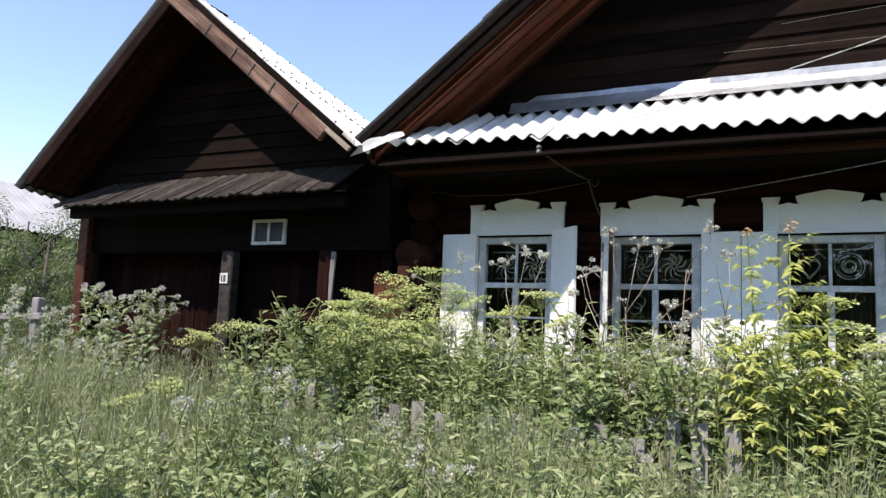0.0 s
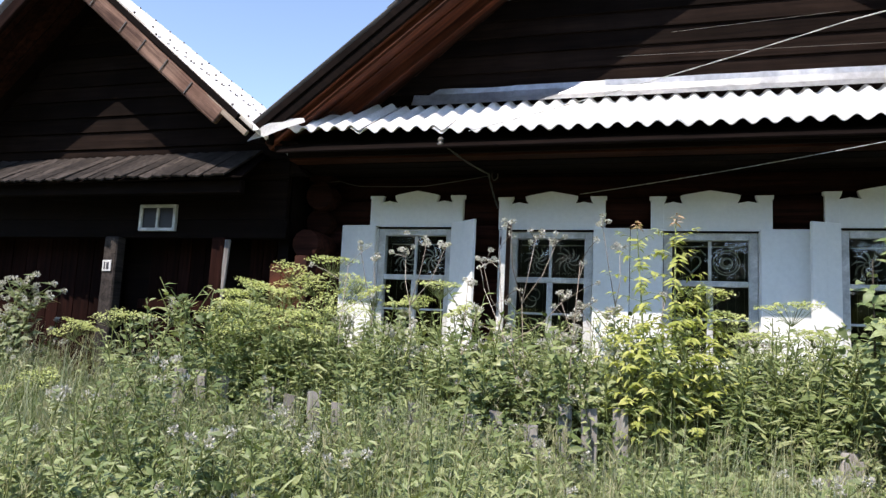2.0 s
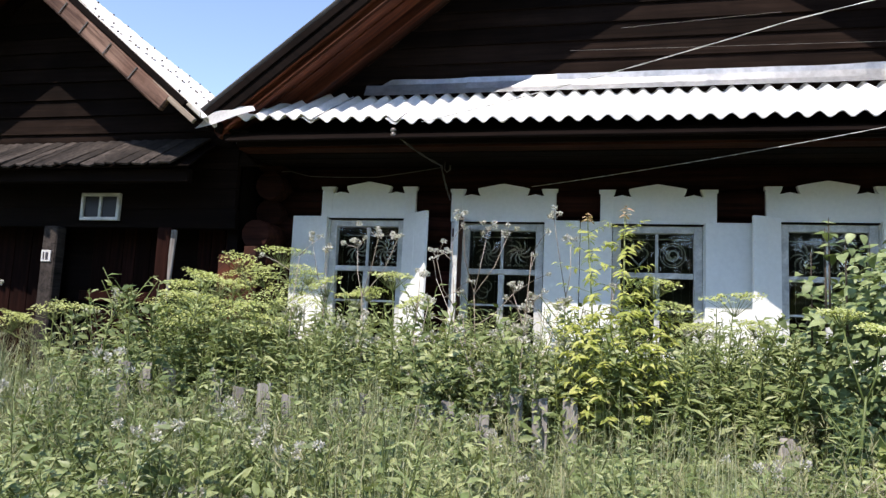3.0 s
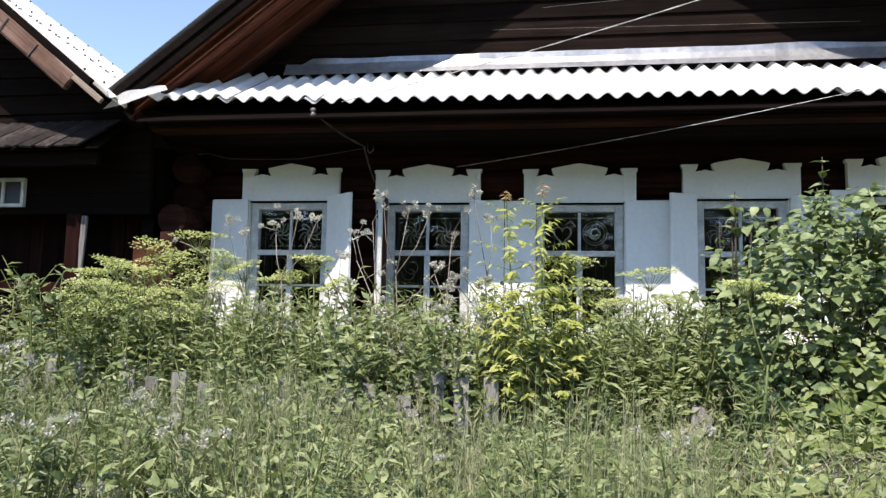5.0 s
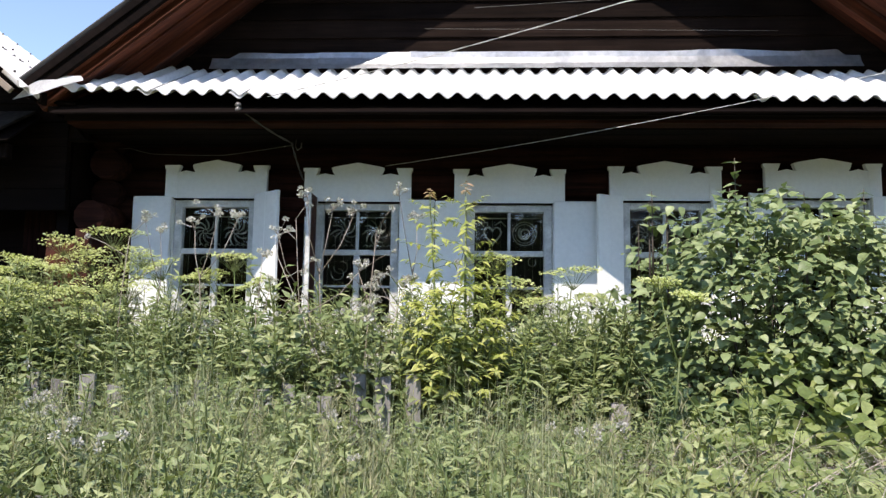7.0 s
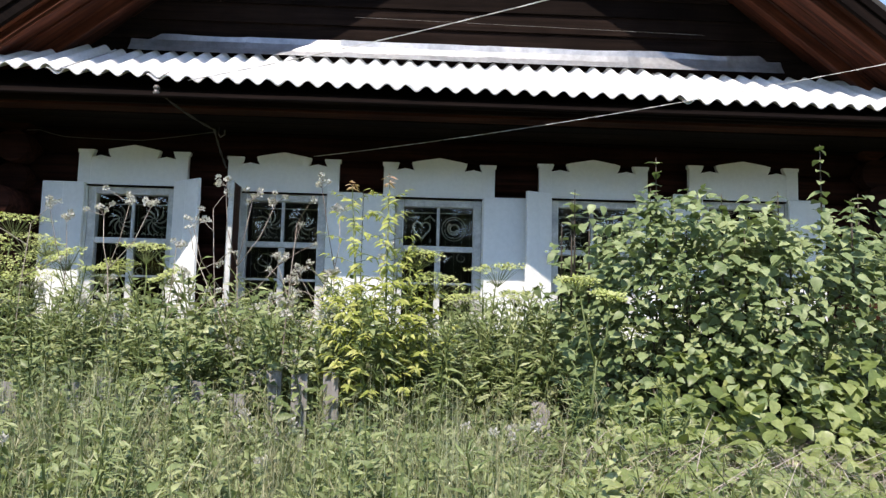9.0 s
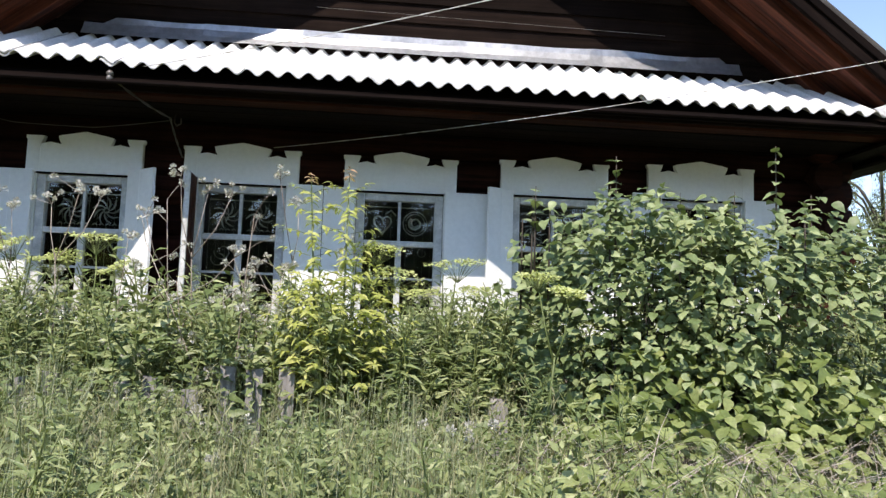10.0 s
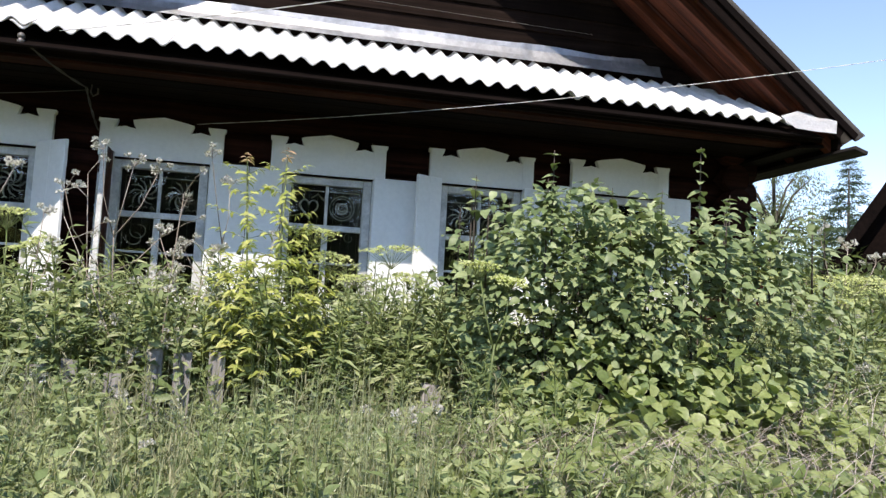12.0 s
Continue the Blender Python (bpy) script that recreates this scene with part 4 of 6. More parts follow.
def herb(kind):
    """A weed of several upright stems, about a metre high, built at the origin."""
    names = {"lance": ("willowherb", "tall green weed with narrow pointed leaves"), "broad": ("nettle", "leafy green nettle-like weed"),
             "feather": ("wormwood", "tall weed with fine feathery green leaves"), "mint": ("goutweed", "leafy weed with soft pale green leaves"),
             "pale": ("thistle", "tall pale green weed with fluffy grey-white heads")}
    name, label = names[kind]
    plant = root(name, (0, 0, 0), label, "weed", "weeds round the house")
    bm, lf = bmesh.new(), Leaves()
    shape = {"lance": SLIM, "feather": FEATHER_S}.get(kind, OVAL)
    stems, count, size = {"lance": (4, 78, 0.062), "broad": (4, 50, 0.062), "pale": (3, 54, 0.066), "feather": (4, 96, 0.06), "mint": (4, 58, 0.052)}[kind]
    for i in range(stems):
        tall = 1.0 if i == 0 else rng.uniform(0.68, 0.97)
        turn = rng.uniform(0, 6.3)
        foot = Vector((math.cos(turn), math.sin(turn), 0)) * (0.0 if i == 0 else rng.uniform(0.03, 0.09))
        pts = [q + foot for q in stem_curve(tall, rng.uniform(0.02, 0.22), turn, 0.01)]
        tube(bm, pts, [0.0048 - 0.0005 * k for k in range(len(pts))], 4, False)
        s = 0.2 + 0.79 * np.linspace(0.02, 1, count) ** 0.7
        opposite = kind in ("broad", "mint")
        a = np.arange(count) * (math.pi / 2 if opposite else 2.4) + (np.arange(count) % 2) * (math.pi if opposite else 0) + rng.normal(0, 0.3, count)
        p = np.array([on_curve(pts, q) for q in s])
        up = rng.uniform(-0.1, 0.8, count) + 0.5 * (s > 0.88)
        d = np.stack((np.cos(a), np.sin(a), up), 1)
        sz = size * (1.2 - 0.75 * s ** 2.5) * rng.uniform(0.65, 1.3, count)
        p = p + d * (0.25 * sz)[:, None]
        lf.add(shape, p, d + np.array((0, -0.25, 0)), np.tile((-0.15, -0.65, 1.0), (count, 1)) + rng.normal(0, 0.32, (count, 3)), sz)
        # side shoots near the top
        for k in range(4 if kind != "lance" else 2):
            b = on_curve(pts, rng.uniform(0.5, 0.93))
            t = rng.uniform(0, 6.3)
            e = b + Vector((math.cos(t), math.sin(t), rng.uniform(0.8, 1.8))) * rng.uniform(0.06, 0.12)
            tube(bm, [b, e], [0.003, 0.0018], 3, False)
            m = 7
            pp = np.array([b.lerp(e, w) for w in rng.uniform(0.2, 1, m)])
            aa = rng.uniform(0, 6.3, m)
            lf.add(shape, pp, np.stack((np.cos(aa), np.sin(aa), rng.uniform(0, 0.9, m)), 1), np.tile((-0.15, -0.65, 1.0), (m, 1)) + rng.normal(0, 0.32, (m, 3)), rng.uniform(0.4, 0.8, m) * size)
            if kind == "pale" and k < 3:
                fl = Leaves()
                clump(fl, e, 44, 0.012, 0.008)
                fl.into("flower_head", FLUFF, plant, "fluffy grey-white flower head")
        if kind == "pale":
            for k in range(3):
                fl = Leaves()
                clump(fl, pts[-1] + Vector((rng.normal() * 0.02, rng.normal() * 0.02, rng.normal() * 0.008)), 44, 0.013, 0.008)
                fl.into("flower_head", FLUFF, plant, "fluffy grey-white flower head")
    part("stem", bm, STEM, plant)
    lf.into("foliage", HERB_PALE if kind == "pale" else HERB, plant)
    return plant


def umbel(bm, out, centre, way, r, rays=26, dense=15, drop=0.12, flake=0.0108):
    """A flat-topped umbel: rays from the stem's end, a small tuft on each."""
    way = Vector(way).normalized()
    u = way.orthogonal().normalized()
    w = way.cross(u)
    base = Vector(centre) - way * r * 0.75
    for k in range(rays):
        q = math.sqrt((k + 0.5) / rays) * rng.uniform(0.8, 1.15)
        a = k * 2.4 + rng.normal(0, 0.15)
        tip = Vector(centre) + (u * math.cos(a) + w * math.sin(a)) * r * q - way * drop * r * q * q * rng.uniform(0.2, 2.2)
        tube(bm, [base, tip], [0.0016, 0.001], 3, False)
        n = dense
        d = unit(n)
        p = np.array(tip) + d * np.array((1, 1, 0.22)) * r * 0.17
        out.add(FLAKE, p, d * np.array((1, 1, 0.35)), unit(n) * 0.5 + np.array((0, -0.5, 1.0)), rng.uniform(0.7, 1.4, n) * flake)


def hogweed(h, heads, dry=False, leafy_=True):
    """An umbellifer: ribbed stem, forked arms with umbels, divided leaves."""
    plant = root("dead_umbellifer" if dry else "parsnip", (0, 0, 0), "dry grey dead stalk with withered seed heads" if dry else "tall umbellifer with flat yellow-green flower heads", "weed", "dead stalks" if dry else "umbellifers")
    bm, lf = bmesh.new(), Leaves()
    pts = stem_curve(h * 0.82, 0.04, rng.uniform(0, 6.3), 0.012)
    tube(bm, pts, [(0.011 - 0.001 * k) * (0.5 if dry else 1) for k in range(len(pts))], 6)
    for k, (dx, dy, z, r) in enumerate(heads):
        s = max(0.45, min(0.98, (z - 0.28) / (h * 0.82)))
        b = on_curve(pts, s)
        tip = Vector((dx, dy, z))
        mid = (b + tip) / 2 + Vector((dx * 0.15, dy * 0.15, -0.03))
        tube(bm, [b, mid, tip - Vector((0, 0, r * 0.7))], [0.003, 0.0025, 0.002] if dry else [0.005, 0.004, 0.003], 5)
        fl = Leaves()
        if dry:
            for _ in range(5):
                fl = Leaves()
                o = tip + Vector((rng.normal() * r * 0.6, rng.normal() * r * 0.6, rng.normal() * r * 0.35))
                tube(bm, [tip - Vector((0, 0, r * 0.7)), o], [0.002, 0.0014], 3, False)
                clump(fl, o, 30, 0.014, 0.01, flat=0.8)
                fl.into("seed_head", FLUFF, plant, "withered grey seed head")
            continue
        else:
            umbel(bm, fl, tip, (0.2 * rng.normal(), 0.2 * rng.normal() - 0.15, 1), r * rng.uniform(1.1, 1.5))
        fl.into("flower_head", UMBEL, plant, "flat yellow-green umbel")
    if leafy_ and not dry:
        for k in range(9):
            s = rng.uniform(0.25, 0.8)
            b = np.array(on_curve(pts, s))
            a = rng.uniform(0, 6.3)
            d = np.array((math.cos(a), math.sin(a), 0.5))
            m = 13
            for j in range(m):
                q = (j // 2 + 1) / (m // 2 + 1) * 0.34
                side = (-1) ** j
                dd = d * 0.5 + side * np.array((-d[1], d[0], 0.1))
                lf.add(BROAD, [b + d * q], [dd], [(0, 0, 1.0) + rng.normal(0, 0.2, 3)], [0.1 * rng.uniform(0.7, 1.1)])
        lf.into("foliage", HERB, plant)
    part("stem", bm, DRY if dry else STEM, plant)
    return plant


def set_at(plant, x, y, scale=1.0, turn=0.0, tilt=0.0):
    plant.matrix_basis = Matrix.Translation((x, y, rise(x, y) - 0.02)) @ Matrix.Rotation(tilt, 4, "X") @ Matrix.Rotation(turn, 4, "Z") @ Matrix.Diagonal((scale, scale, scale, 1))


def again(plant, x, y, scale, turn, tilt):
    m = Matrix.Translation((x, y, rise(x, y) - 0.02)) @ Matrix.Rotation(tilt, 4, "X") @ Matrix.Rotation(turn, 4, "Z")
    made = copy_thing(plant, m)
    made.scale = (scale, scale, scale)
    return made


protos = {k: [herb(k) for _ in range(n)] for k, n in (("lance", 4), ("broad", 4), ("feather", 3), ("mint", 3), ("pale", 5))}
used = set()


def sow(kind, x, y, h):
    p = protos[kind][int(rng.integers(len(protos[kind])))]
    t, l = rng.uniform(-0.9, 0.9), rng.normal(0, 0.07)
    if p.name in used:
        again(p, x, y, h, t, l)
    else:
        used.add(p.name)
        set_at(p, x, y, h, t, l)


def low_spot(x, y):
    """In front of the fence's open stretch plants stay low."""
    return -0.05 < x < 0.55 and 2.6 < y < 3.8


# behind the fence, up to the wall
KINDS = ["lance", "broad", "feather", "mint", "pale"]
for k in range(330):
    x, y = rng.uniform(-2.7, 5.2), rng.uniform(3.95, 5.75)
    sow(rng.choice(KINDS, p=[0.3, 0.22, 0.2, 0.2, 0.08]), x, y, 1.63 * rng.uniform(0.88, 1.12))
for k in range(110):
    x, y = rng.uniform(-2.7, 1.6), rng.uniform(3.95, 4.35)
    sow(rng.choice(KINDS, p=[0.34, 0.18, 0.22, 0.18, 0.08]), x, y, rng.uniform(1.3, 1.72))
for x, y in ((1.35, 4.5), (1.6, 4.7), (1.85, 4.5), (2.1, 4.75), (2.4, 4.6), (1.5, 5.1), (2.7, 4.8), (1.15, 4.9)):
    sow("broad", x, y, rng.uniform(1.6, 1.8))
# before the fence
for k in range(310):
    x, y = rng.uniform(-2.2, 1.75), rng.uniform(2.05, 3.74)
    h = rng.uniform(0.85, 1.3) + 0.14 * (y > 2.9) * rng.uniform(0, 1)
    if low_spot(x, y):
        h = min(h * 0.85, 1.08) if y > 3.1 else min(h, 1.12)
    sow(rng.choice(KINDS, p=[0.26, 0.22, 0.18, 0.27, 0.07] if x < -0.3 else [0.28, 0.27, 0.15, 0.27, 0.03]), x, y, h)
for k in range(70):
    x, y = rng.uniform(1.4, 4.2), rng.uniform(2.1, 3.1)
    sow(rng.choice(KINDS, p=[0.2, 0.35, 0.1, 0.35, 0.0]), x, y, rng.uniform(0.75, 1.05))
# among the grass before the barn
for k in range(250):
    x, y = rng.uniform(-6.8, -1.8), rng.uniform(2.4, 5.2)
    sow(rng.choice(KINDS, p=[0.34, 0.04, 0.38, 0.1, 0.14]), x, y, rng.uniform(0.75, 1.15))
for k in range(16):
    x, y = rng.uniform(-6.3, -4.3), rng.uniform(4.2, 4.75)
    sow("pale", x, y, rng.uniform(1.35, 1.72))
# along the right end of the garden
for k in range(70):
    x, y = rng.uniform(2.6, 6.5), rng.uniform(3.0, 5.6)
    sow(rng.choice(KINDS, p=[0.1, 0.35, 0.15, 0.3, 0.1]), x, y, rng.uniform(1.15, 1.5))


def umbels_from(spots, x, y, spread):
    return [(px - x, rng.normal() * spread, z, r) for px, z, r in spots]


def plant_hogweeds():
    rows = (
        (-1.75, 4.5, 2.1, ((-1.66, 2.14, 0.13), (-1.93, 2.06, 0.13), (-1.78, 1.96, 0.1), (-1.5, 1.98, 0.1))),
        (-2.15, 4.5, 2.0, ((-2.27, 1.96, 0.14), (-2.04, 1.9, 0.13), (-2.42, 1.88, 0.1), (-2.2, 1.78, 0.1))),
        (-3.35, 4.5, 1.75, ((-3.2, 1.69, 0.11), (-3.46, 1.68, 0.13), (-3.65, 1.6, 0.11), (-3.86, 1.57, 0.12))),
        (-1.9, 4.1, 1.75, ((-1.75, 1.72, 0.12), (-2.0, 1.68, 0.11), (-1.6, 1.6, 0.1))),
        (-1.55, 4.3, 1.9, ((-1.6, 1.84, 0.14), (-1.42, 1.78, 0.12), (-1.74, 1.74, 0.12), (-1.55, 1.66, 0.12))),
        (-2.1, 4.25, 1.85, ((-2.2, 1.8, 0.15), (-1.98, 1.76, 0.13), (-2.32, 1.7, 0.13), (-2.08, 1.64, 0.12))),
        (-2.35, 4.7, 1.95, ((-2.5, 1.9, 0.15), (-2.3, 1.94, 0.14), (-2.65, 1.8, 0.14), (-2.4, 1.78, 0.12))),
        (-1.85, 4.75, 2.05, ((-1.98, 2.0, 0.15), (-1.76, 2.06, 0.15), (-1.62, 1.94, 0.12), (-2.1, 1.92, 0.13))),
        (-0.82, 4.3, 2.0, ((-0.82, 1.97, 0.12), (-0.98, 1.86, 0.08), (-0.66, 1.8, 0.08))),
        (-1.25, 4.5, 1.95, ((-1.3, 1.9, 0.1), (-1.1, 1.84, 0.09))),
        (1.2, 4.3, 1.92, ((1.2, 1.89, 0.13), (1.32, 1.74, 0.1), (1.02, 1.72, 0.08))),
        (0.75, 3.95, 1.95, ((0.76, 1.93, 0.12), (0.86, 1.8, 0.1))),
        (1.45, 3.1, 1.75, ((1.42, 1.76, 0.07), (1.52, 1.7, 0.06))),
        (3.42, 3.4, 1.9, ((3.3, 1.83, 0.15), (3.55, 1.84, 0.16), (3.42, 1.72, 0.1))),
        (3.05, 3.5, 2.0, ((3.02, 1.9, 0.1), (3.12, 1.83, 0.1))),
        (4.1, 4.0, 1.9, ((4.0, 1.86, 0.13), (4.2, 1.8, 0.12))),
        (-2.9, 3.2, 1.35, ((-2.86, 1.3, 0.09), (-3.0, 1.22, 0.08))),
    )
    for x, y, h, spots in rows:
        set_at(hogweed(h - rise(x, y), [(a, b, z - rise(x, y), r) for a, b, z, r in umbels_from(spots, x, y, 0.07)]), x, y)
    dead = (
        (-0.2, 4.3, 2.3, ((-0.35, 2.34, 0.05), (-0.2, 2.28, 0.07), (-0.08, 2.26, 0.05))),
        (-0.25, 4.25, 2.1, ((-0.48, 2.1, 0.06), (-0.02, 1.9, 0.06), (0.05, 1.78, 0.05))),
        (0.2, 4.3, 2.3, ((0.21, 2.32, 0.045), (0.3, 2.2, 0.04), (0.1, 1.83, 0.05))),
        (-0.95, 4.3, 2.25, ((-0.92, 2.25, 0.07), (-1.03, 2.16, 0.06), (-0.78, 2.2, 0.04))),
        (-0.6, 4.2, 2.0, ((-0.6, 1.98, 0.05), (-0.52, 1.8, 0.05))),
        (-1.35, 4.4, 2.2, ((-1.38, 2.2, 0.035), (-1.28, 2.12, 0.03))),
        (3.6, 3.7, 2.1, ((3.55, 2.12, 0.05), (3.75, 2.05, 0.05), (3.9, 1.98, 0.05))),
        (-3.0, 4.6, 1.75, ((-2.95, 1.78, 0.05), (-3.1, 1.66, 0.04))),
    )
    for x, y, h, spots in dead:
        set_at(hogweed(h - rise(x, y), [(a, b, z - rise(x, y), r) for a, b, z, r in umbels_from(spots, x, y, 0.05)], dry=True), x, y)


plant_hogweeds()


def dead_stalks():
    """Long leaning dry stalks with forked ends, before the second window."""
    for x, y, lean, h in ((0.42, 4.2, -0.5, 1.95), (0.1, 4.15, -0.62, 2.05), (0.3, 4.25, 0.3, 2.0), (-0.1, 4.2, 0.42, 1.85), (-0.3, 4.3, -0.12, 2.2), (0.0, 4.1, 0.1, 2.1), (-1.45, 4.2, 0.08, 2.05), (-0.75, 4.15, 0.4, 1.7)):
        plant = root("dead_stalk", (0, 0, 0), "leaning dry pale stalk with forked seed tips", "weed", "dead stalks")
        bm = bmesh.new()
        pts = [Vector((lean * h * 0.45 * (k / 6) ** 1.6, 0.03 * math.sin(k), h * k / 6 * (1 - 0.1 * abs(lean) * k / 6))) for k in range(7)]
        tube(bm, pts, [0.0052, 0.005, 0.0045, 0.004, 0.0034, 0.0028, 0.002], 5)
        for q in (0.62, 0.74, 0.85, 0.94, 1.0):
            b = on_curve(pts, q)
            e = b + Vector((rng.normal() * 0.1, rng.normal() * 0.05, rng.uniform(0.04, 0.13)))
            tube(bm, [b, b.lerp(e, 0.6) + Vector((0, 0, 0.012)), e], [0.0024, 0.002, 0.0014], 4)
            for k in range(2):
                fl = Leaves()
                clump(fl, e + Vector((rng.normal() * 0.014, 0, rng.normal() * 0.008)), 22, 0.01, 0.009)
                fl.into("seed_head", FLUFF, plant, "withered grey seed head")
        part("stem", bm, DRY, plant)
        set_at(plant, x, y)


dead_stalks()


def maple_sapling(x, y, tops, bare=0.9):
    """Ash-leaved maple shoot: thin stems, opposite feathered leaves, reddish tips."""
    plant = root("maple_sapling", (0, 0, 0), "young maple with yellow-green leaves and reddish tips", "sapling")
    bm, lf, red = bmesh.new(), Leaves(), Leaves()
    for tx, ty, tz in tops:
        pts = [Vector((0, 0, 0)), Vector((tx * 0.35, ty * 0.4, tz * 0.4)), Vector((tx * 0.8, ty, tz * 0.75)), Vector((tx, ty, tz))]
        tube(bm, pts, [0.014, 0.01, 0.006, 0.003], 6)
        levels = 14
        for k in range(levels):
            s = 0.56 + 0.44 * (k + 1) / levels
            b = np.array(on_curve(pts, s))
            a0 = k * 1.57 + rng.normal(0, 0.2)
            for side in (0, math.pi):
                a = a0 + side
                ln_ = (0.16 if s < 0.9 else 0.09) * rng.uniform(0.8, 1.2)
                d = np.array((math.cos(a), math.sin(a), 0.3 if s < 0.9 else 0.55))
                tipv = b + d * ln_
                tube(bm, [Vector(b), Vector(b + d * ln_ * 0.6), Vector(tipv - np.array((0, 0, 0.02)))], [0.002, 0.0018, 0.001], 3, False)
                for j in range(7):
                    q = (0.4, 0.4, 0.65, 0.65, 0.88, 0.88, 1.0)[j]
                    sd = (-1, 1, -1, 1, -1, 1, 0)[j]
                    dd = d * (0.6 if sd else 1.0) + sd * np.array((-d[1], d[0], 0)) * 0.8 + np.array((0, -0.1, -0.25)) + rng.normal(0, 0.25, 3)
                    tgt = red if s > 0.99 and tz > 2 else lf
                    tgt.add(ASH, [b + d * ln_ * q], [dd], [d * 0.3 + np.array((0, -0.4, 1.0)) + rng.normal(0, 0.25, 3)], [0.047 * rng.uniform(0.7, 1.3) * (0.75 if s > 0.95 else 1)])
    part("stem", bm, STEM, plant)
    lf.into("foliage", MAPLE, plant)
    red.into("young_leaves", MAPLE_RED, plant, "reddish young leaves at the tips")
    set_at(plant, x, y)


maple_sapling(0.6, 3.85, ((-0.19, 0.0, 2.22), (0.0, -0.04, 2.23), (0.12, 0.08, 1.9), (-0.12, -0.06, 1.7), (-0.25, 0.06, 1.72), (0.2, 0.04, 1.7), (0.05, 0.0, 1.8)))


def bush():
    """Dense bush of heart-shaped leaves on thin stems, with upright shoots."""
    plant = root("lilac_bush", (0, 0, 0), "dense dark green bush with heart-shaped leaves", "bush")
    bm = bmesh.new()
    c = np.array((2.4, 3.75, 0.95))
    rad = np.array((0.88, 0.6, 1.02))
    for k in range(34):
        a = rng.uniform(0, 6.28)
        q = math.sqrt(rng.uniform())
        tip = c + rad * np.array((math.cos(a) * q * 0.9, math.sin(a) * q * 0.9, math.sqrt(max(0, 1 - q * q)) * 0.9))
        b = Vector((c[0] + 0.35 * math.cos(a) * q, c[1] + 0.3 * math.sin(a) * q, 0))
        tube(bm, [b, (b + Vector(tip)) / 2 + Vector((rng.normal() * 0.05, rng.normal() * 0.05, 0.1)), Vector(tip)], [0.013, 0.009, 0.003], 5)
    shoots = ((1.85, 3.45, 2.33), (2.63, 3.45, 2.42), (2.18, 3.5, 2.18), (2.9, 3.6, 2.22), (2.45, 3.5, 2.2), (1.55, 3.5, 2.1), (3.15, 3.6, 2.05)) + tuple((rng.uniform(1.45, 3.35), rng.uniform(3.2, 4.0), rng.uniform(2.0, 2.2)) for _ in range(22))
    n = 19000
    d = unit(n)
    d /= (np.abs(d) ** 6.0).sum(1, keepdims=True) ** (1 / 6.0)
    d[:, 2] = np.where(d[:, 2] < -0.75, -d[:, 2], d[:, 2])
    bump = np.array([0.16 * noise.noise(Vector(q) * 2.3) + 0.2 * noise.noise(Vector(q) * 5.0) for q in d])
    r = (1 + bump) * np.where(rng.uniform(size=n) < 0.6, rng.uniform(0.9, 1.05, n), rng.uniform(0.35, 0.92, n))
    p = c + d * rad * r[:, None]
    way = d * np.array((0.6, 0.5, 0.1)) + np.array((0, -0.25, -0.25)) + rng.normal(0, 0.6, (n, 3)) * np.array((1, 1, 0.5))
    up = d * 0.25 + np.array((-0.12, -0.5, 1.0)) + rng.normal(0, 0.34, (n, 3))
    size = rng.uniform(0.03, 0.062, n)
    for sx, sy, sz in shoots:
        b = Vector((sx, sy, sz - 0.45))
        e = Vector((sx, sy, sz))
        tube(bm, [b, e], [0.006, 0.002], 5)
        for k in range(9):
            s = (k + 0.5) / 9
            a0 = k * 1.57
            for side in (0, math.pi):
                p = np.vstack((p, np.array(b.lerp(e, s))))
                aj = a0 + side + rng.normal(0, 0.5)
                way = np.vstack((way, (math.cos(aj), math.sin(aj), rng.uniform(-0.4, 0.6))))
                up = np.vstack((up, (rng.normal(0, 0.3), -0.4, 1)))
                size = np.append(size, 0.078 * (1 - 0.45 * s) * rng.uniform(0.7, 1.25))
    open_ = np.array([noise.noise(Vector(q) * 4.5) for q in p])
    keep = (p[:, 2] > 0.55) & ((open_ > -0.16) | (p[:, 2] > 2.05))
    p, way, up, size = p[keep], way[keep], up[keep], size[keep]
    stem = part("stem", bm, BARK, plant)
    # the leaves towards the road are single leaves, the rest one mass
    near = np.where((p[:, 1] < 3.45) & (p[:, 2] > 1.2))[0]
    near = near[:: max(1, len(near) // 290)][:300]
    rest = np.setdiff1d(np.arange(len(p)), near)
    out = Leaves()
    out.add(HEART, p[rest], way[rest], up[rest], size[rest])
    tagged(out.into("foliage", LILAC, plant), kind="stuff")
    one = Leaves()
    one.add(HEART, [(0, 0, 0)], [(0, 1, 0)], [(0, 0, 1)], [1])
    me = one.mesh("leaf", LILAC)
    for i in near:
        y_ = Vector(way[i]).normalized()
        x_ = y_.cross(Vector(up[i])).normalized()
        m = Matrix((x_, y_, x_.cross(y_))).transposed().to_4x4()
        m.translation = p[i]
        ob = new("leaf", me)
        ob.parent = plant
        ob.matrix_basis = m @ Matrix.Diagonal((*(size[i],) * 3, 1))


bush()


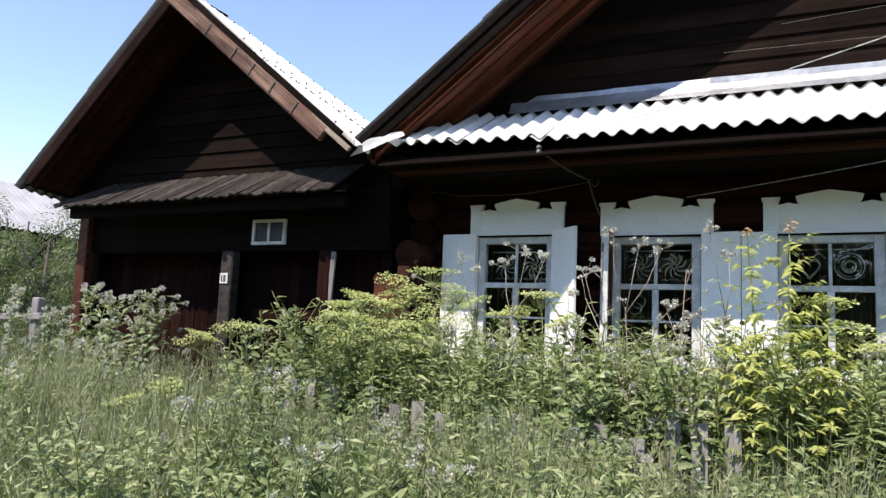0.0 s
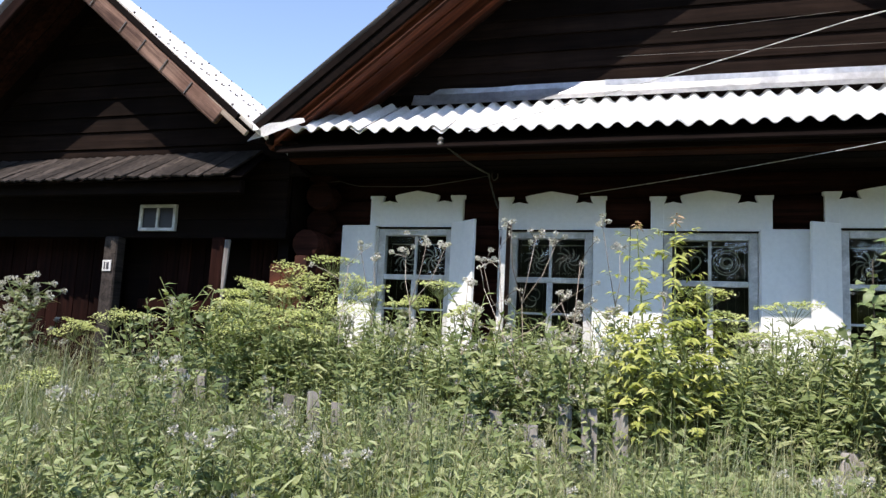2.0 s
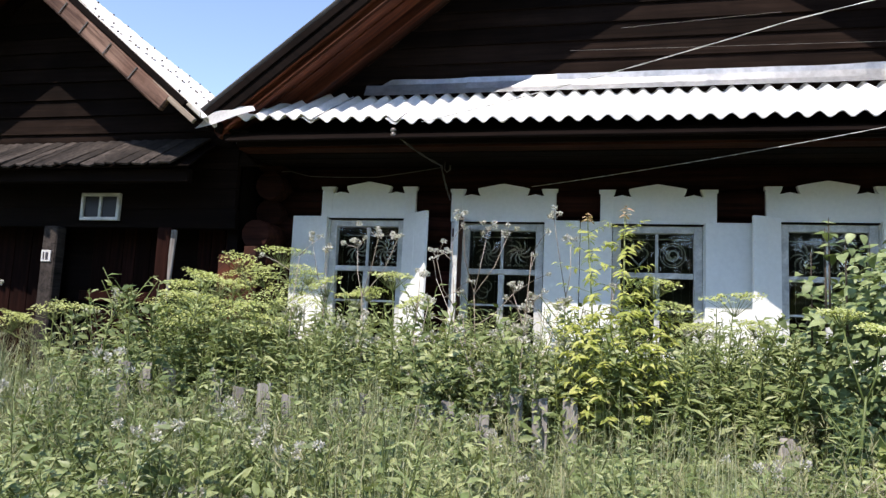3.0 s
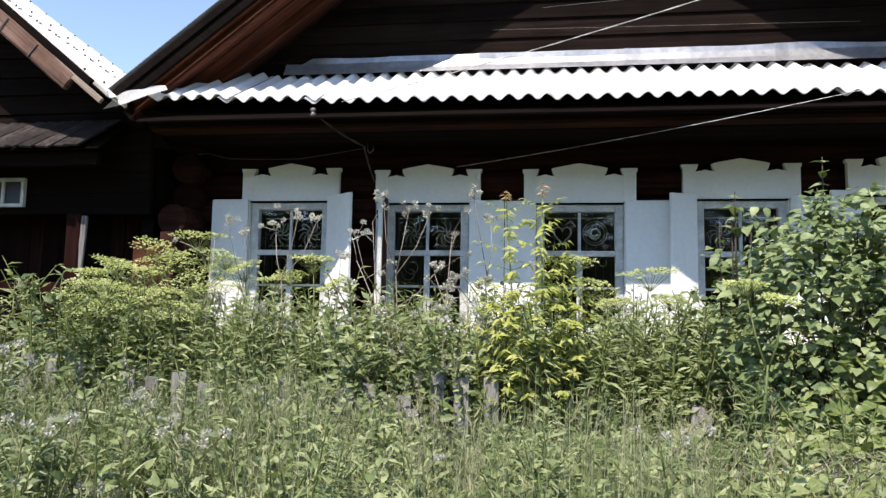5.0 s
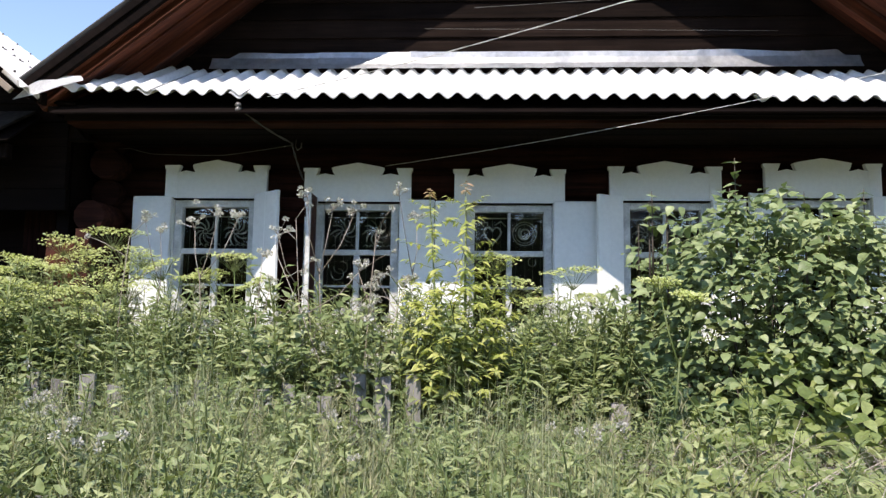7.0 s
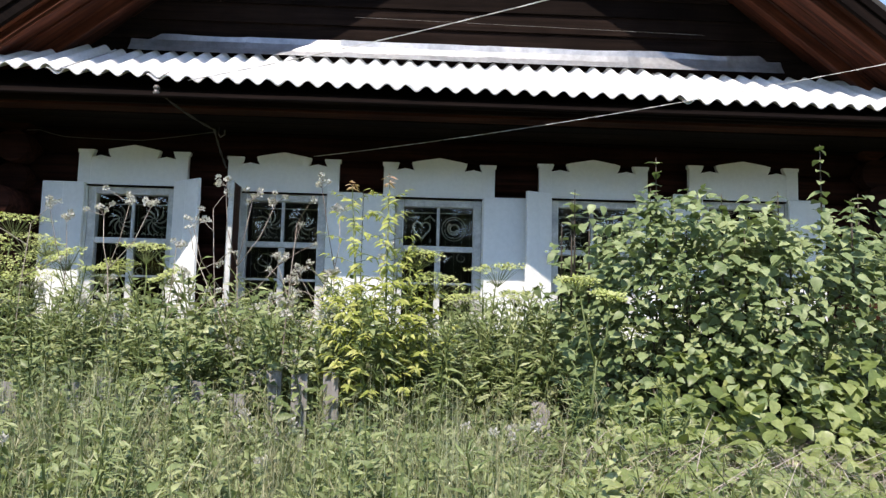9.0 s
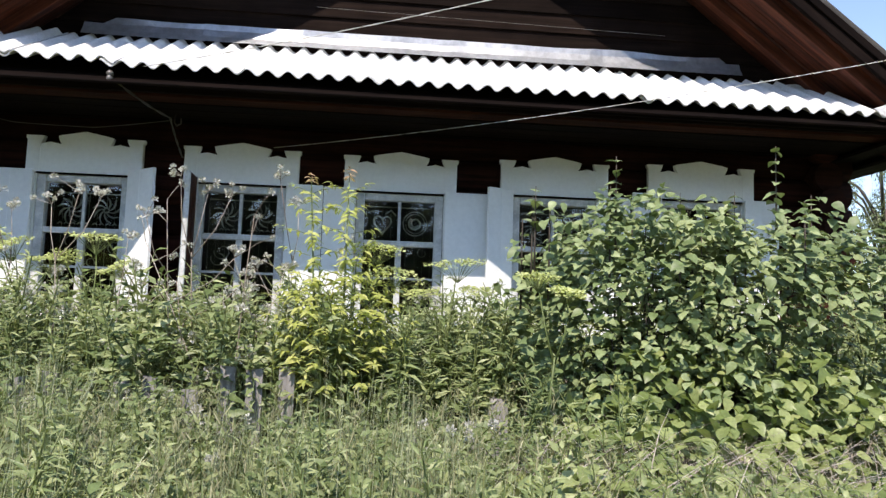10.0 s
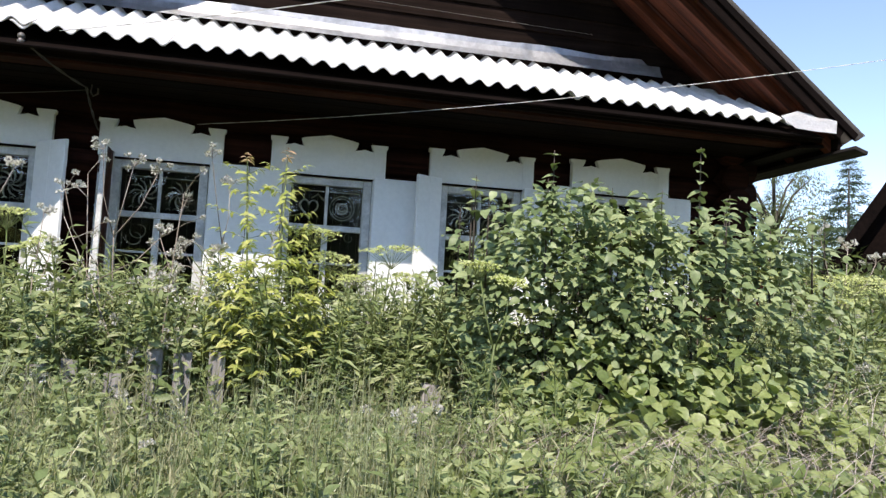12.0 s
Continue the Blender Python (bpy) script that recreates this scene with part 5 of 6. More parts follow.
def ground_vine():
    """Light green heart leaves of a creeper over dry straw."""
    out = Leaves()
    n = 7500
    x, y = rng.uniform(0.9, 4.6, n), rng.uniform(1.9, 3.35, n)
    hgt = np.array([0.95 + 0.22 * noise.noise((a * 1.4, b * 1.4, 2)) + 0.09 * (b - 2) - 0.25 * max(0, 1.5 - a) + 0.5 * max(0, min(1, (b - 2.75) / 0.5)) * max(0, min(1, (a - 1.3) / 0.6)) * max(0, min(1, (3.1 - a) / 0.4)) for a, b in zip(x, y)])
    thin = rng.uniform(size=n) < np.clip(1.15 - 0.6 * np.maximum(0, x - 2.1), 0.12, 1)
    x, y, hgt = x[thin], y[thin], hgt[thin]
    n = len(x)
    z = hgt - rng.uniform(0, 1, n) ** 2 * 0.5
    way = np.stack((rng.normal(0, 0.6, n), rng.normal(-0.5, 0.5, n), rng.normal(-0.25, 0.35, n)), 1)
    up = np.stack((rng.normal(0, 0.35, n), rng.normal(-0.35, 0.3, n), np.ones(n)), 1)
    out.add(HEART, np.stack((x, y, z), 1), way, up, rng.uniform(0.036, 0.078, n))
    tagged(out.into("creeper", VINE), "light green creeper leaves sprawling over the weeds", "creeper", kind="stuff")
    dry = Leaves()
    n = 1700
    x, y = rng.uniform(1.3, 4.6, n), rng.uniform(2.1, 3.2, n)
    z = np.array([0.9 + 0.25 * max(0, b - 2.6) + 0.2 * noise.noise((a * 1.4, b * 1.4, 2)) for a, b in zip(x, y)])
    strands(dry, np.stack((x, y, z), 1), rng.uniform(0.15, 0.42, n), rng.uniform(0.002, 0.006, n), rng.uniform(0.8, 2.2, n), rng.uniform(0, 6.28, n), 4)
    tagged(dry.into("dry_straw", DRY), "dry grey-brown straw tangled among the creepers", "straw", kind="stuff")


ground_vine()


def burdock(x, y, h, n, size):
    plant = root("burdock", (0, 0, 0), "burdock with large soft green leaves", "weed", "burdocks")
    bm = bmesh.new()
    one = Leaves()
    one.add(HEART, [(0, 0, 0)], [(0, 1, 0)], [(0, 0, 1)], [1])
    me = one.mesh("leaf", HERB_PALE)
    for k in range(n):
        a = k * 2.4 + rng.normal(0, 0.2)
        tip = Vector((math.cos(a) * 0.18, math.sin(a) * 0.18, h * rng.uniform(0.6, 1)))
        tube(bm, [(0, 0, 0), (tip.x * 0.4, tip.y * 0.4, tip.z * 0.7), tip], [0.008, 0.007, 0.005], 5)
        y_ = Vector((math.cos(a), math.sin(a), 0.15)).normalized()
        x_ = y_.cross(Vector((-0.1, -0.8, 1))).normalized()
        m = Matrix((x_, y_, x_.cross(y_))).transposed().to_4x4()
        m.translation = tip
        ob = new("leaf", me)
        ob.parent = plant
        ob.matrix_basis = m @ Matrix.Diagonal((*(size * rng.uniform(0.75, 1.15),) * 3, 1))
    part("stem", bm, STEM, plant)
    set_at(plant, x, y)


for x, y, h, n, s in ((-0.75, 3.3, 1.0, 7, 0.2), (0.75, 3.0, 0.95, 6, 0.22), (1.3, 2.6, 0.9, 6, 0.2), (-1.3, 3.0, 0.95, 6, 0.18), (1.75, 2.5, 0.85, 6, 0.22), (-0.3, 2.7, 0.75, 5, 0.17), (2.9, 2.7, 1.0, 6, 0.2)):
    burdock(x, y, h, n, s)


def grass():
    out, seeds = Leaves(), Leaves()

    def patch(n, x0, x1, y0, y1, h0, h1, w0, w1, bend=0.3):
        x, y = rng.uniform(x0, x1, n), rng.uniform(y0, y1, n)
        z = np.array([rise(a, b) for a, b in zip(x, y)])
        tall = np.array([1 + 0.36 * noise.noise((a * 1.1, b * 1.1, 5)) + 0.22 * noise.noise((a * 3.3, b * 3.3, 6)) for a, b in zip(x, y)])
        keep = rng.uniform(size=n) < np.array([0.5 + 1.3 * noise.noise((a * 2.6, b * 2.6, 9)) for a, b in zip(x, y)])
        x, y, z, tall = x[keep], y[keep], z[keep], tall[keep]
        n = len(x)
        h = rng.uniform(h0, h1, n) * tall
        h = np.minimum(h, 1.4)
        h *= np.where((x > 0.0) & (x < 0.55) & (y > 2.6), 0.86, 1)
        strands(out, np.stack((x, y, z), 1), h, rng.uniform(w0, w1, n), np.abs(rng.normal(bend, bend * 1.1, n)), rng.uniform(0, 6.28, n), 5)

    patch(38000, -7.5, -1.4, 1.85, 5.3, 0.55, 1.25, 0.0035, 0.011)
    patch(17000, -1.9, 1.9, 1.95, 3.76, 0.75, 1.3, 0.0025, 0.007, 0.14)
    for tx, ty in ((-0.55, 3.1), (-0.4, 2.9), (-0.95, 3.2), (0.95, 2.6), (-1.5, 2.9), (-1.2, 2.6), (0.6, 2.4), (1.3, 2.9), (-2.0, 3.0), (-0.15, 2.4)):
        patch(260, tx - 0.12, tx + 0.12, ty - 0.12, ty + 0.12, 1.05, 1.36, 0.004, 0.009, 0.15)
    patch(5000, -2.8, -1.4, 1.8, 3.72, 0.8, 1.28, 0.006, 0.015)
    patch(1800, 1.6, 5.0, 1.75, 3.2, 0.6, 1.05, 0.003, 0.008)
    patch(6000, -2.6, 5.2, 3.9, 5.8, 0.6, 1.2, 0.006, 0.012)
    patch(6000, -14, -6.5, 3.0, 8.0, 0.6, 1.1, 0.008, 0.014)
    patch(3000, 5.0, 10, 3.0, 8.0, 0.6, 1.2, 0.008, 0.014)
    n = 42000
    x, y = rng.uniform(-9, 9, n), rng.uniform(-7, 2.1, n)
    strands(out, np.stack((x, y, np.array([rise(a, b) for a, b in zip(x, y)]) - 0.02), 1), rng.uniform(0.05, 0.2, n), rng.uniform(0.004, 0.01, n), np.abs(rng.normal(0.3, 0.3, n)), rng.uniform(0, 6.28, n), 3)
    tagged(out.into("grass", GRASS), "tall rank green meadow grass", "grass", kind="stuff")

    def heads(n, x0, x1, y0, y1, h0, h1):
        x, y = rng.uniform(x0, x1, n), rng.uniform(y0, y1, n)
        z = np.array([rise(a, b) for a, b in zip(x, y)])
        h = rng.uniform(h0, h1, n)
        tips = strands(seeds, np.stack((x, y, z), 1), h, np.full(n, 0.004), np.abs(rng.normal(0.15, 0.12, n)), rng.uniform(0, 6.28, n), 5)
        m = 16
        q = rng.uniform(0, 1, (n, m))
        p = tips[:, None, :] - np.stack((np.zeros((n, m)), np.zeros((n, m)), q * 0.13), 2) + rng.normal(0, 0.006, (n, m, 3))
        d = np.stack((rng.normal(0, 0.5, (n, m)), rng.normal(0, 0.5, (n, m)), np.ones((n, m))), 2)
        seeds.add(NARROW, p.reshape(-1, 3), d.reshape(-1, 3), unit(n * m), rng.uniform(0.02, 0.045, n * m))

    for n, x0, x1, y0, y1 in ((1000, -7.0, -1.4, 1.8, 5.2), (300, -1.6, 1.5, 1.8, 3.75)):
        x, y = rng.uniform(x0, x1, n), rng.uniform(y0, y1, n)
        z = np.array([rise(a, b) for a, b in zip(x, y)])
        strands(seeds, np.stack((x, y, z), 1), rng.uniform(0.75, 1.25, n), rng.uniform(0.005, 0.012, n), rng.uniform(0.4, 1.3, n), rng.uniform(0, 6.28, n), 6)
    heads(1500, -7.0, -1.5, 1.9, 5.2, 0.9, 1.32)
    heads(800, -2.2, 1.6, 2.0, 3.74, 0.95, 1.36)
    heads(150, -2.5, 4.5, 4.0, 5.6, 1.1, 1.5)
    tagged(seeds.into("grass_seed_heads", SEED), "pale straw-coloured grass stalks with seed heads", "grass", kind="stuff")


grass()


def undergrowth(name, label, n, x0, x1, y0, y1, z0, z1, mat, shapes):
    """Loose small leaves of countless low plants among the grass."""
    out = Leaves()
    for shape, share, size in shapes:
        m = int(n * share)
        x, y = rng.uniform(x0, x1, m), rng.uniform(y0, y1, m)
        patchy = np.array([noise.noise((a * 1.9, b * 1.9, 21)) for a, b in zip(x, y)])
        keep = rng.uniform(-0.5, 0.5, m) < patchy
        x, y = x[keep], y[keep]
        m = len(x)
        top = np.array([rise(a, b) for a, b in zip(x, y)]) + z1
        z = top - (z1 - z0) * rng.uniform(0, 1, m) ** 1.5
        a = rng.uniform(0, 6.28, m)
        way = np.stack((np.cos(a), np.sin(a), rng.uniform(-0.2, 2.2, m)), 1)
        up = rng.normal(0, 0.6, (m, 3)) + np.array((0, -0.5, 0.8))
        out.add(shape, np.stack((x, y, z), 1), way, up, rng.uniform(0.6, 1.4, m) * size)
    tagged(out.into(name, mat), label, "undergrowth", kind="stuff")


undergrowth("undergrowth", "tangle of narrow green leaves among the grass", 12000, -7.2, -1.3, 1.9, 5.2, 0.4, 1.0, HERB, ((LANCE, 0.35, 0.045), (BROAD, 0.25, 0.032), (FEATHER, 0.4, 0.06)))
undergrowth("undergrowth", "tangle of small leaves among the weeds before the fence", 16000, -2.0, 2.4, 2.05, 3.72, 0.3, 1.08, HERB, ((LANCE, 0.35, 0.042), (BROAD, 0.4, 0.036), (FEATHER, 0.25, 0.05)))


# ---- fence ----
def fence():
    fen = root("picket_fence", (0, 0, 0), "low weathered grey picket fence lost in weeds", "fence")
    random.seed(31)
    y = 3.82
    row = [-2.74 + 0.153 * k for k in range(17)] + [-0.108, 0.065, 0.193, 0.348] + [0.5 + 0.15 * k for k in range(19)]
    for k, x in enumerate(row):
        top = 1.22 + random.uniform(-0.08, 0.05) + 0.07 * min(1, max(0, -0.4 - x)) - 0.12 * (x > 0.4)
        w = random.uniform(0.068, 0.08)
        lean = random.uniform(-0.012, 0.012)
        if -0.2 < x < 0.4:
            top, lean = (1.285 if x > 0 else 1.18) - 0.012 * (k % 2), -0.006
        bm = bmesh.new()
        b = rise(x, y)
        n = 5
        rows = []
        for j in range(n + 1):
            s = j / n
            c = Vector((x + lean * s, y + random.uniform(-0.003, 0.003), b + (top - b) * s - 0.03 * (1 - s)))
            h = w / 2 * (1 + random.uniform(-0.05, 0.05))
            tz = random.uniform(-0.008, 0.008) if j == n else 0
            rows.append([bm.verts.new(c + Vector(q)) for q in ((-h, -0.011, tz), (h, -0.011, -tz), (h, 0.011, -tz), (-h, 0.011, tz))])
        for a, c in zip(rows, rows[1:]):
            for q in range(4):
                bm.faces.new((a[q], a[(q + 1) % 4], c[(q + 1) % 4], c[q]))
        bm.faces.new(rows[-1])
        bm.faces.new(rows[0][::-1])
        if -0.2 < x < 0.4 or random.random() < 0.8:
            part("picket", bm, FENCE_W, fen)
        else:
            bm.free()
    for z in (0.4, 0.84):
        bm = bmesh.new()
        box(bm, -2.8, 3.4, y + 0.014, y + 0.055, z, z + 0.07, None, 0.006)
        part("rail", bm, FENCE_W, fen)
    for x in (-2.7, -0.7, 1.4, 3.3):
        bm = bmesh.new()
        tube(bm, [(x, y + 0.11, 0), (x, y + 0.11, 1.15)], [0.055, 0.05], 8)
        part("post", bm, FENCE_W, fen)
    seat(fen, (0.3, y, 0))
    for x, z in ((-9.75, 1.93), (-9.2, 1.95), (-10.4, 1.9)):
        bm = bmesh.new()
        box(bm, x - 0.07, x + 0.07, 6.94, 7.06, 0, z, None, 0.015)
        me = bpy.data.meshes.new("fence_post")
        bm.to_mesh(me)
        bm.free()
        me.materials.append(FENCE_W)
        tagged(new("fence_post", me), "squat weathered grey wooden fence post", "fence post", "posts beside the barn")
    bm = bmesh.new()
    board(bm, (-10.9, 6.9, 1.62), (-9.0, 6.92, 1.68), (0, 0, 1), 0.1, 0.05, 0.01)
    me = bpy.data.meshes.new("fence_rail")
    bm.to_mesh(me)
    bm.free()
    me.materials.append(FENCE_W)
    tagged(new("fence_rail", me), "grey weathered rail across the fence posts", "fence rail")


fence()


# ---- distance ----
def tree(name, label, category, x, y, h, spread, n, leaf, mat, low=0.2, droop=0.0, shape=OVAL, clumps=26):
    t = root(name, (0, 0, 0), label, category)
    bm = bmesh.new()
    tube(bm, [(0, 0, 0), (0.04 * h, 0, h * 0.4), (0.02 * h, 0.02 * h, h * 0.95)], [0.03 * h, 0.02 * h, 0.004 * h], 8)
    out = Leaves()
    for k in range(clumps):
        a = k * 2.4
        s = low + (0.97 - low) * (k + 0.5) / clumps
        r = spread * math.sin(math.pi * min(1, 0.25 + 0.75 * (1 - s) + 0.1)) * rng.uniform(0.55, 1.05)
        tip = Vector((math.cos(a) * r, math.sin(a) * r, h * s + rng.normal() * 0.04 * h))
        b = Vector((0.02 * h, 0.01 * h, h * s * 0.75))
        tube(bm, [b, (b + tip) / 2 + Vector((0, 0, 0.05 * h)), tip], [0.008 * h, 0.005 * h, 0.002 * h], 5)
        m = n // clumps
        d = unit(m)
        rr = spread * rng.uniform(0.26, 0.42)
        p = np.array(tip) + d * rr * rng.uniform(0.2, 1, (m, 1)) ** 0.5 * np.array((1, 1, 0.8 + droop))
        p[:, 2] = np.maximum(p[:, 2] - droop * rr * rng.uniform(0, 1.5, m), 0.25)
        out.add(shape, p, d + np.array((0, 0, -0.3 - droop)), d + np.array((0, 0, 0.8)) + rng.normal(0, 0.3, (m, 3)), rng.uniform(0.7, 1.3, m) * leaf)
    part("trunk", bm, BARK, t)
    out.into("crown", mat, t)
    t.location = (x, y, -0.05)


tree("willow", "grey-green bushy willow beside the barn", "tree", -12.7, 9.0, 3.75, 1.5, 20000, 0.06, TREE, 0.12)
tree("willow", "dense leafy green shrub behind the fence posts", "tree", -15.8, 10.6, 4.2, 1.9, 18000, 0.07, TREE, 0.1)
tree("willow", "yellow-green leafy shrub beside the barn corner", "tree", -11.2, 8.4, 3.2, 0.9, 12000, 0.05, TREE, 0.12)
tree("birch", "slender birch with fine drooping grey-green leaves", "tree", 12.1, 15.5, 5.6, 1.0, 26000, 0.05, TREE, 0.2, 0.6, clumps=44)
tree("hazel_shrub", "leafy green shrub at the house corner", "shrub", 6.3, 7.2, 2.25, 1.0, 6000, 0.09, HERB_PALE, 0.12)
tree("hazel_shrub", "leafy green shrub beside the dark shed", "shrub", 8.0, 8.3, 2.5, 1.3, 6000, 0.1, TREE, 0.12)
tree("hazel_shrub", "light green shrub under the roof corner", "shrub", 5.3, 5.2, 1.85, 0.6, 3500, 0.085, VINE, 0.15)


def spruce(x, y, h):
    t = root("spruce", (0, 0, 0), "tall dark green spruce with ragged branches", "tree")
    bm, out = bmesh.new(), Leaves()
    tube(bm, [(0, 0, 0), (0, 0, h)], [0.02 * h, 0.004], 8)
    z = h * 0.12
    while z < h * 0.99:
        f = 1 - z / h
        for k in range(7):
            a = rng.uniform(0, 6.28)
            ln_ = (0.42 * h * f + 0.1) * rng.uniform(0.6, 1.2)
            e = Vector((math.cos(a) * ln_, math.sin(a) * ln_, z - 0.18 * ln_ + 0.12 * f))
            b = Vector((0, 0, z))
            tube(bm, [b, e], [0.02 * f + 0.005, 0.004], 4)
            m = int(50 + 110 * f)
            q = rng.uniform(0.12, 1, m)
            p = np.array(b)[None] + (np.array(e) - np.array(b))[None] * q[:, None] + rng.normal(0, 0.05, (m, 3))
            d = np.array((math.cos(a), math.sin(a), -0.3))[None] + rng.normal(0, 0.5, (m, 3))
            out.add(SLIM, p, d, unit(m), rng.uniform(0.5, 1.2, m) * (0.07 + 0.22 * f))
        z += 0.03 * h
    part("trunk", bm, BARK, t)
    out.into("crown", NEEDLE, t)
    t.location = (x, y, -0.05)


spruce(18.35, 20.0, 7.25)
spruce(23.5, 27.0, 6.6)


def far_sheds():
    # pale metal roof beyond the willows
    s = root("cottage", (0, 0, 0), "far cottage with a pale ribbed metal roof", "house")
    bm = bmesh.new()
    box(bm, -27.5, -22.0, 12, 20, 0, 4.6)
    part("wall", bm, WALL_X, s)
    for k in range(7):
        bm = bmesh.new()
        corrugated(bm, (-24.6, 11.5 + k * 1.27, 6.5), (0, 1, 0), (3.0, 0, -2.0), 6, 0.212, 0.03, per=4)
        part("roof", bm, METAL_ROOF, s, "pale ribbed metal roof sheet")
    seat(s, (-24, 19, 0))
    # dark steep shed at the neighbour's, its gable turned to the road
    s = root("shed", (0, 0, 0), "dark steep-roofed wooden shed", "shed")
    bm = bmesh.new()
    vs = [bm.verts.new(p) for p in ((0.3, 0.3, 0), (4.2, 0.3, 0), (4.2, 0.3, 2.3), (2.25, 0.3, 5.4), (0.3, 0.3, 2.3))]
    f = bm.faces.new(vs)
    g = bmesh.ops.extrude_face_region(bm, geom=[f])
    bmesh.ops.translate(bm, vec=(0, 3, 0), verts=[v for v in g["geom"] if isinstance(v, bmesh.types.BMVert)])
    bmesh.ops.recalc_face_normals(bm, faces=bm.faces)
    part("wall", bm, WALL_X, s)
    for a, b in (((0.0, 1.95), (2.25, 5.6)), ((4.5, 1.95), (2.25, 5.6))):
        bm = bmesh.new()
        board(bm, (a[0], 1.7, a[1]), (b[0], 1.7, b[1]), (0, 1, 0), 3.4, 0.06)
        part("roof", bm, BARGE_D, s)
        bm = bmesh.new()
        board(bm, (a[0], -0.02, a[1] - 0.03), (b[0], -0.02, b[1] - 0.03), (0, 0, 1), 0.16, 0.04)
        part("barge_board", bm, BARGE_D, s)
    s.location, s.rotation_euler = (7.85, 9.0, 0), (0, 0, radians(-41))


far_sheds()


# ---- wires and small things ----
def wire(name, label, pts, r, mat, twist=0.0, sides=5, sag=0.0, steps=28):
    bm = bmesh.new()
    line = []
    for a, b in zip(pts, pts[1:]):
        a, b = Vector(a), Vector(b)
        for k in range(steps):
            s = k / steps
            line.append(a.lerp(b, s) - Vector((0, 0, sag * 4 * s * (1 - s))))
    line.append(Vector(pts[-1]))
    if twist:
        for ph in (0, math.pi):
            fine = []
            for i in range(len(line) - 1):
                for q in range(4):
                    p = line[i].lerp(line[i + 1], q / 4)
                    ang = (i + q / 4) * twist + ph
                    fine.append(p + Vector((math.cos(ang), 0, math.sin(ang))) * r)
            tube(bm, fine, r * 0.8, 4)
    else:
        tube(bm, line, r, sides)
    me = bpy.data.meshes.new(name)
    bm.to_mesh(me)
    bm.free()
    me.materials.append(mat)
    return tagged(new(name, me), label, "wire", "wires on the house front")


HOOK, FAR = Vector((-0.115, 5.97, 2.85)), Vector((6.136, 3.107, 3.579))
wire("overhead_wire", "pale twisted overhead wire fixed beside a window casing", [HOOK.lerp(FAR, k / 40) - Vector((0, 0, 0.5 * k / 40 * (1 - k / 40))) for k in range(89)], 0.0017, WIRE, 1.6, steps=3)
wire("overhead_wire", "pale twisted overhead wire running up from the eave", [(-0.87, EAVE_Y - 0.02, 3.165), (1.45, 4.0, 3.34), (5.97, 2.14, 3.72)], 0.0021, WIRE, 1.6, sag=0.02)
wire("gable_wire", "thin bare wire stretched along the gable boards", [(0.18, 5.93, 4.02), (3.1, 5.93, 3.98)], 0.0011, CABLE_PALE, sag=0.0)
wire("gable_wire", "thin bare wire stretched along the gable boards", [(0.6, 5.93, 4.2), (1.85, 5.93, 4.27)], 0.0012, CABLE_PALE, sag=0.0)
wire("wall_cable", "thin grey cable sagging along the log wall", [(-2.5, 5.93, 2.985), (-2.3, 5.94, 2.99), (-2.12, 5.98, 2.95), (-1.5, 5.98, 2.94), (-0.82, 5.66, 2.95)], 0.0035, CABLE, sag=0.004, steps=8)
wire("drop_cable", "twisted dark cable from the insulator to a hook", [(-1.1, EAVE_Y + 0.02, 3.1), (-0.82, 5.6, 2.95), (-0.8, 5.93, 2.72)], 0.005, CABLE, 0.9, sag=0.02, steps=14)


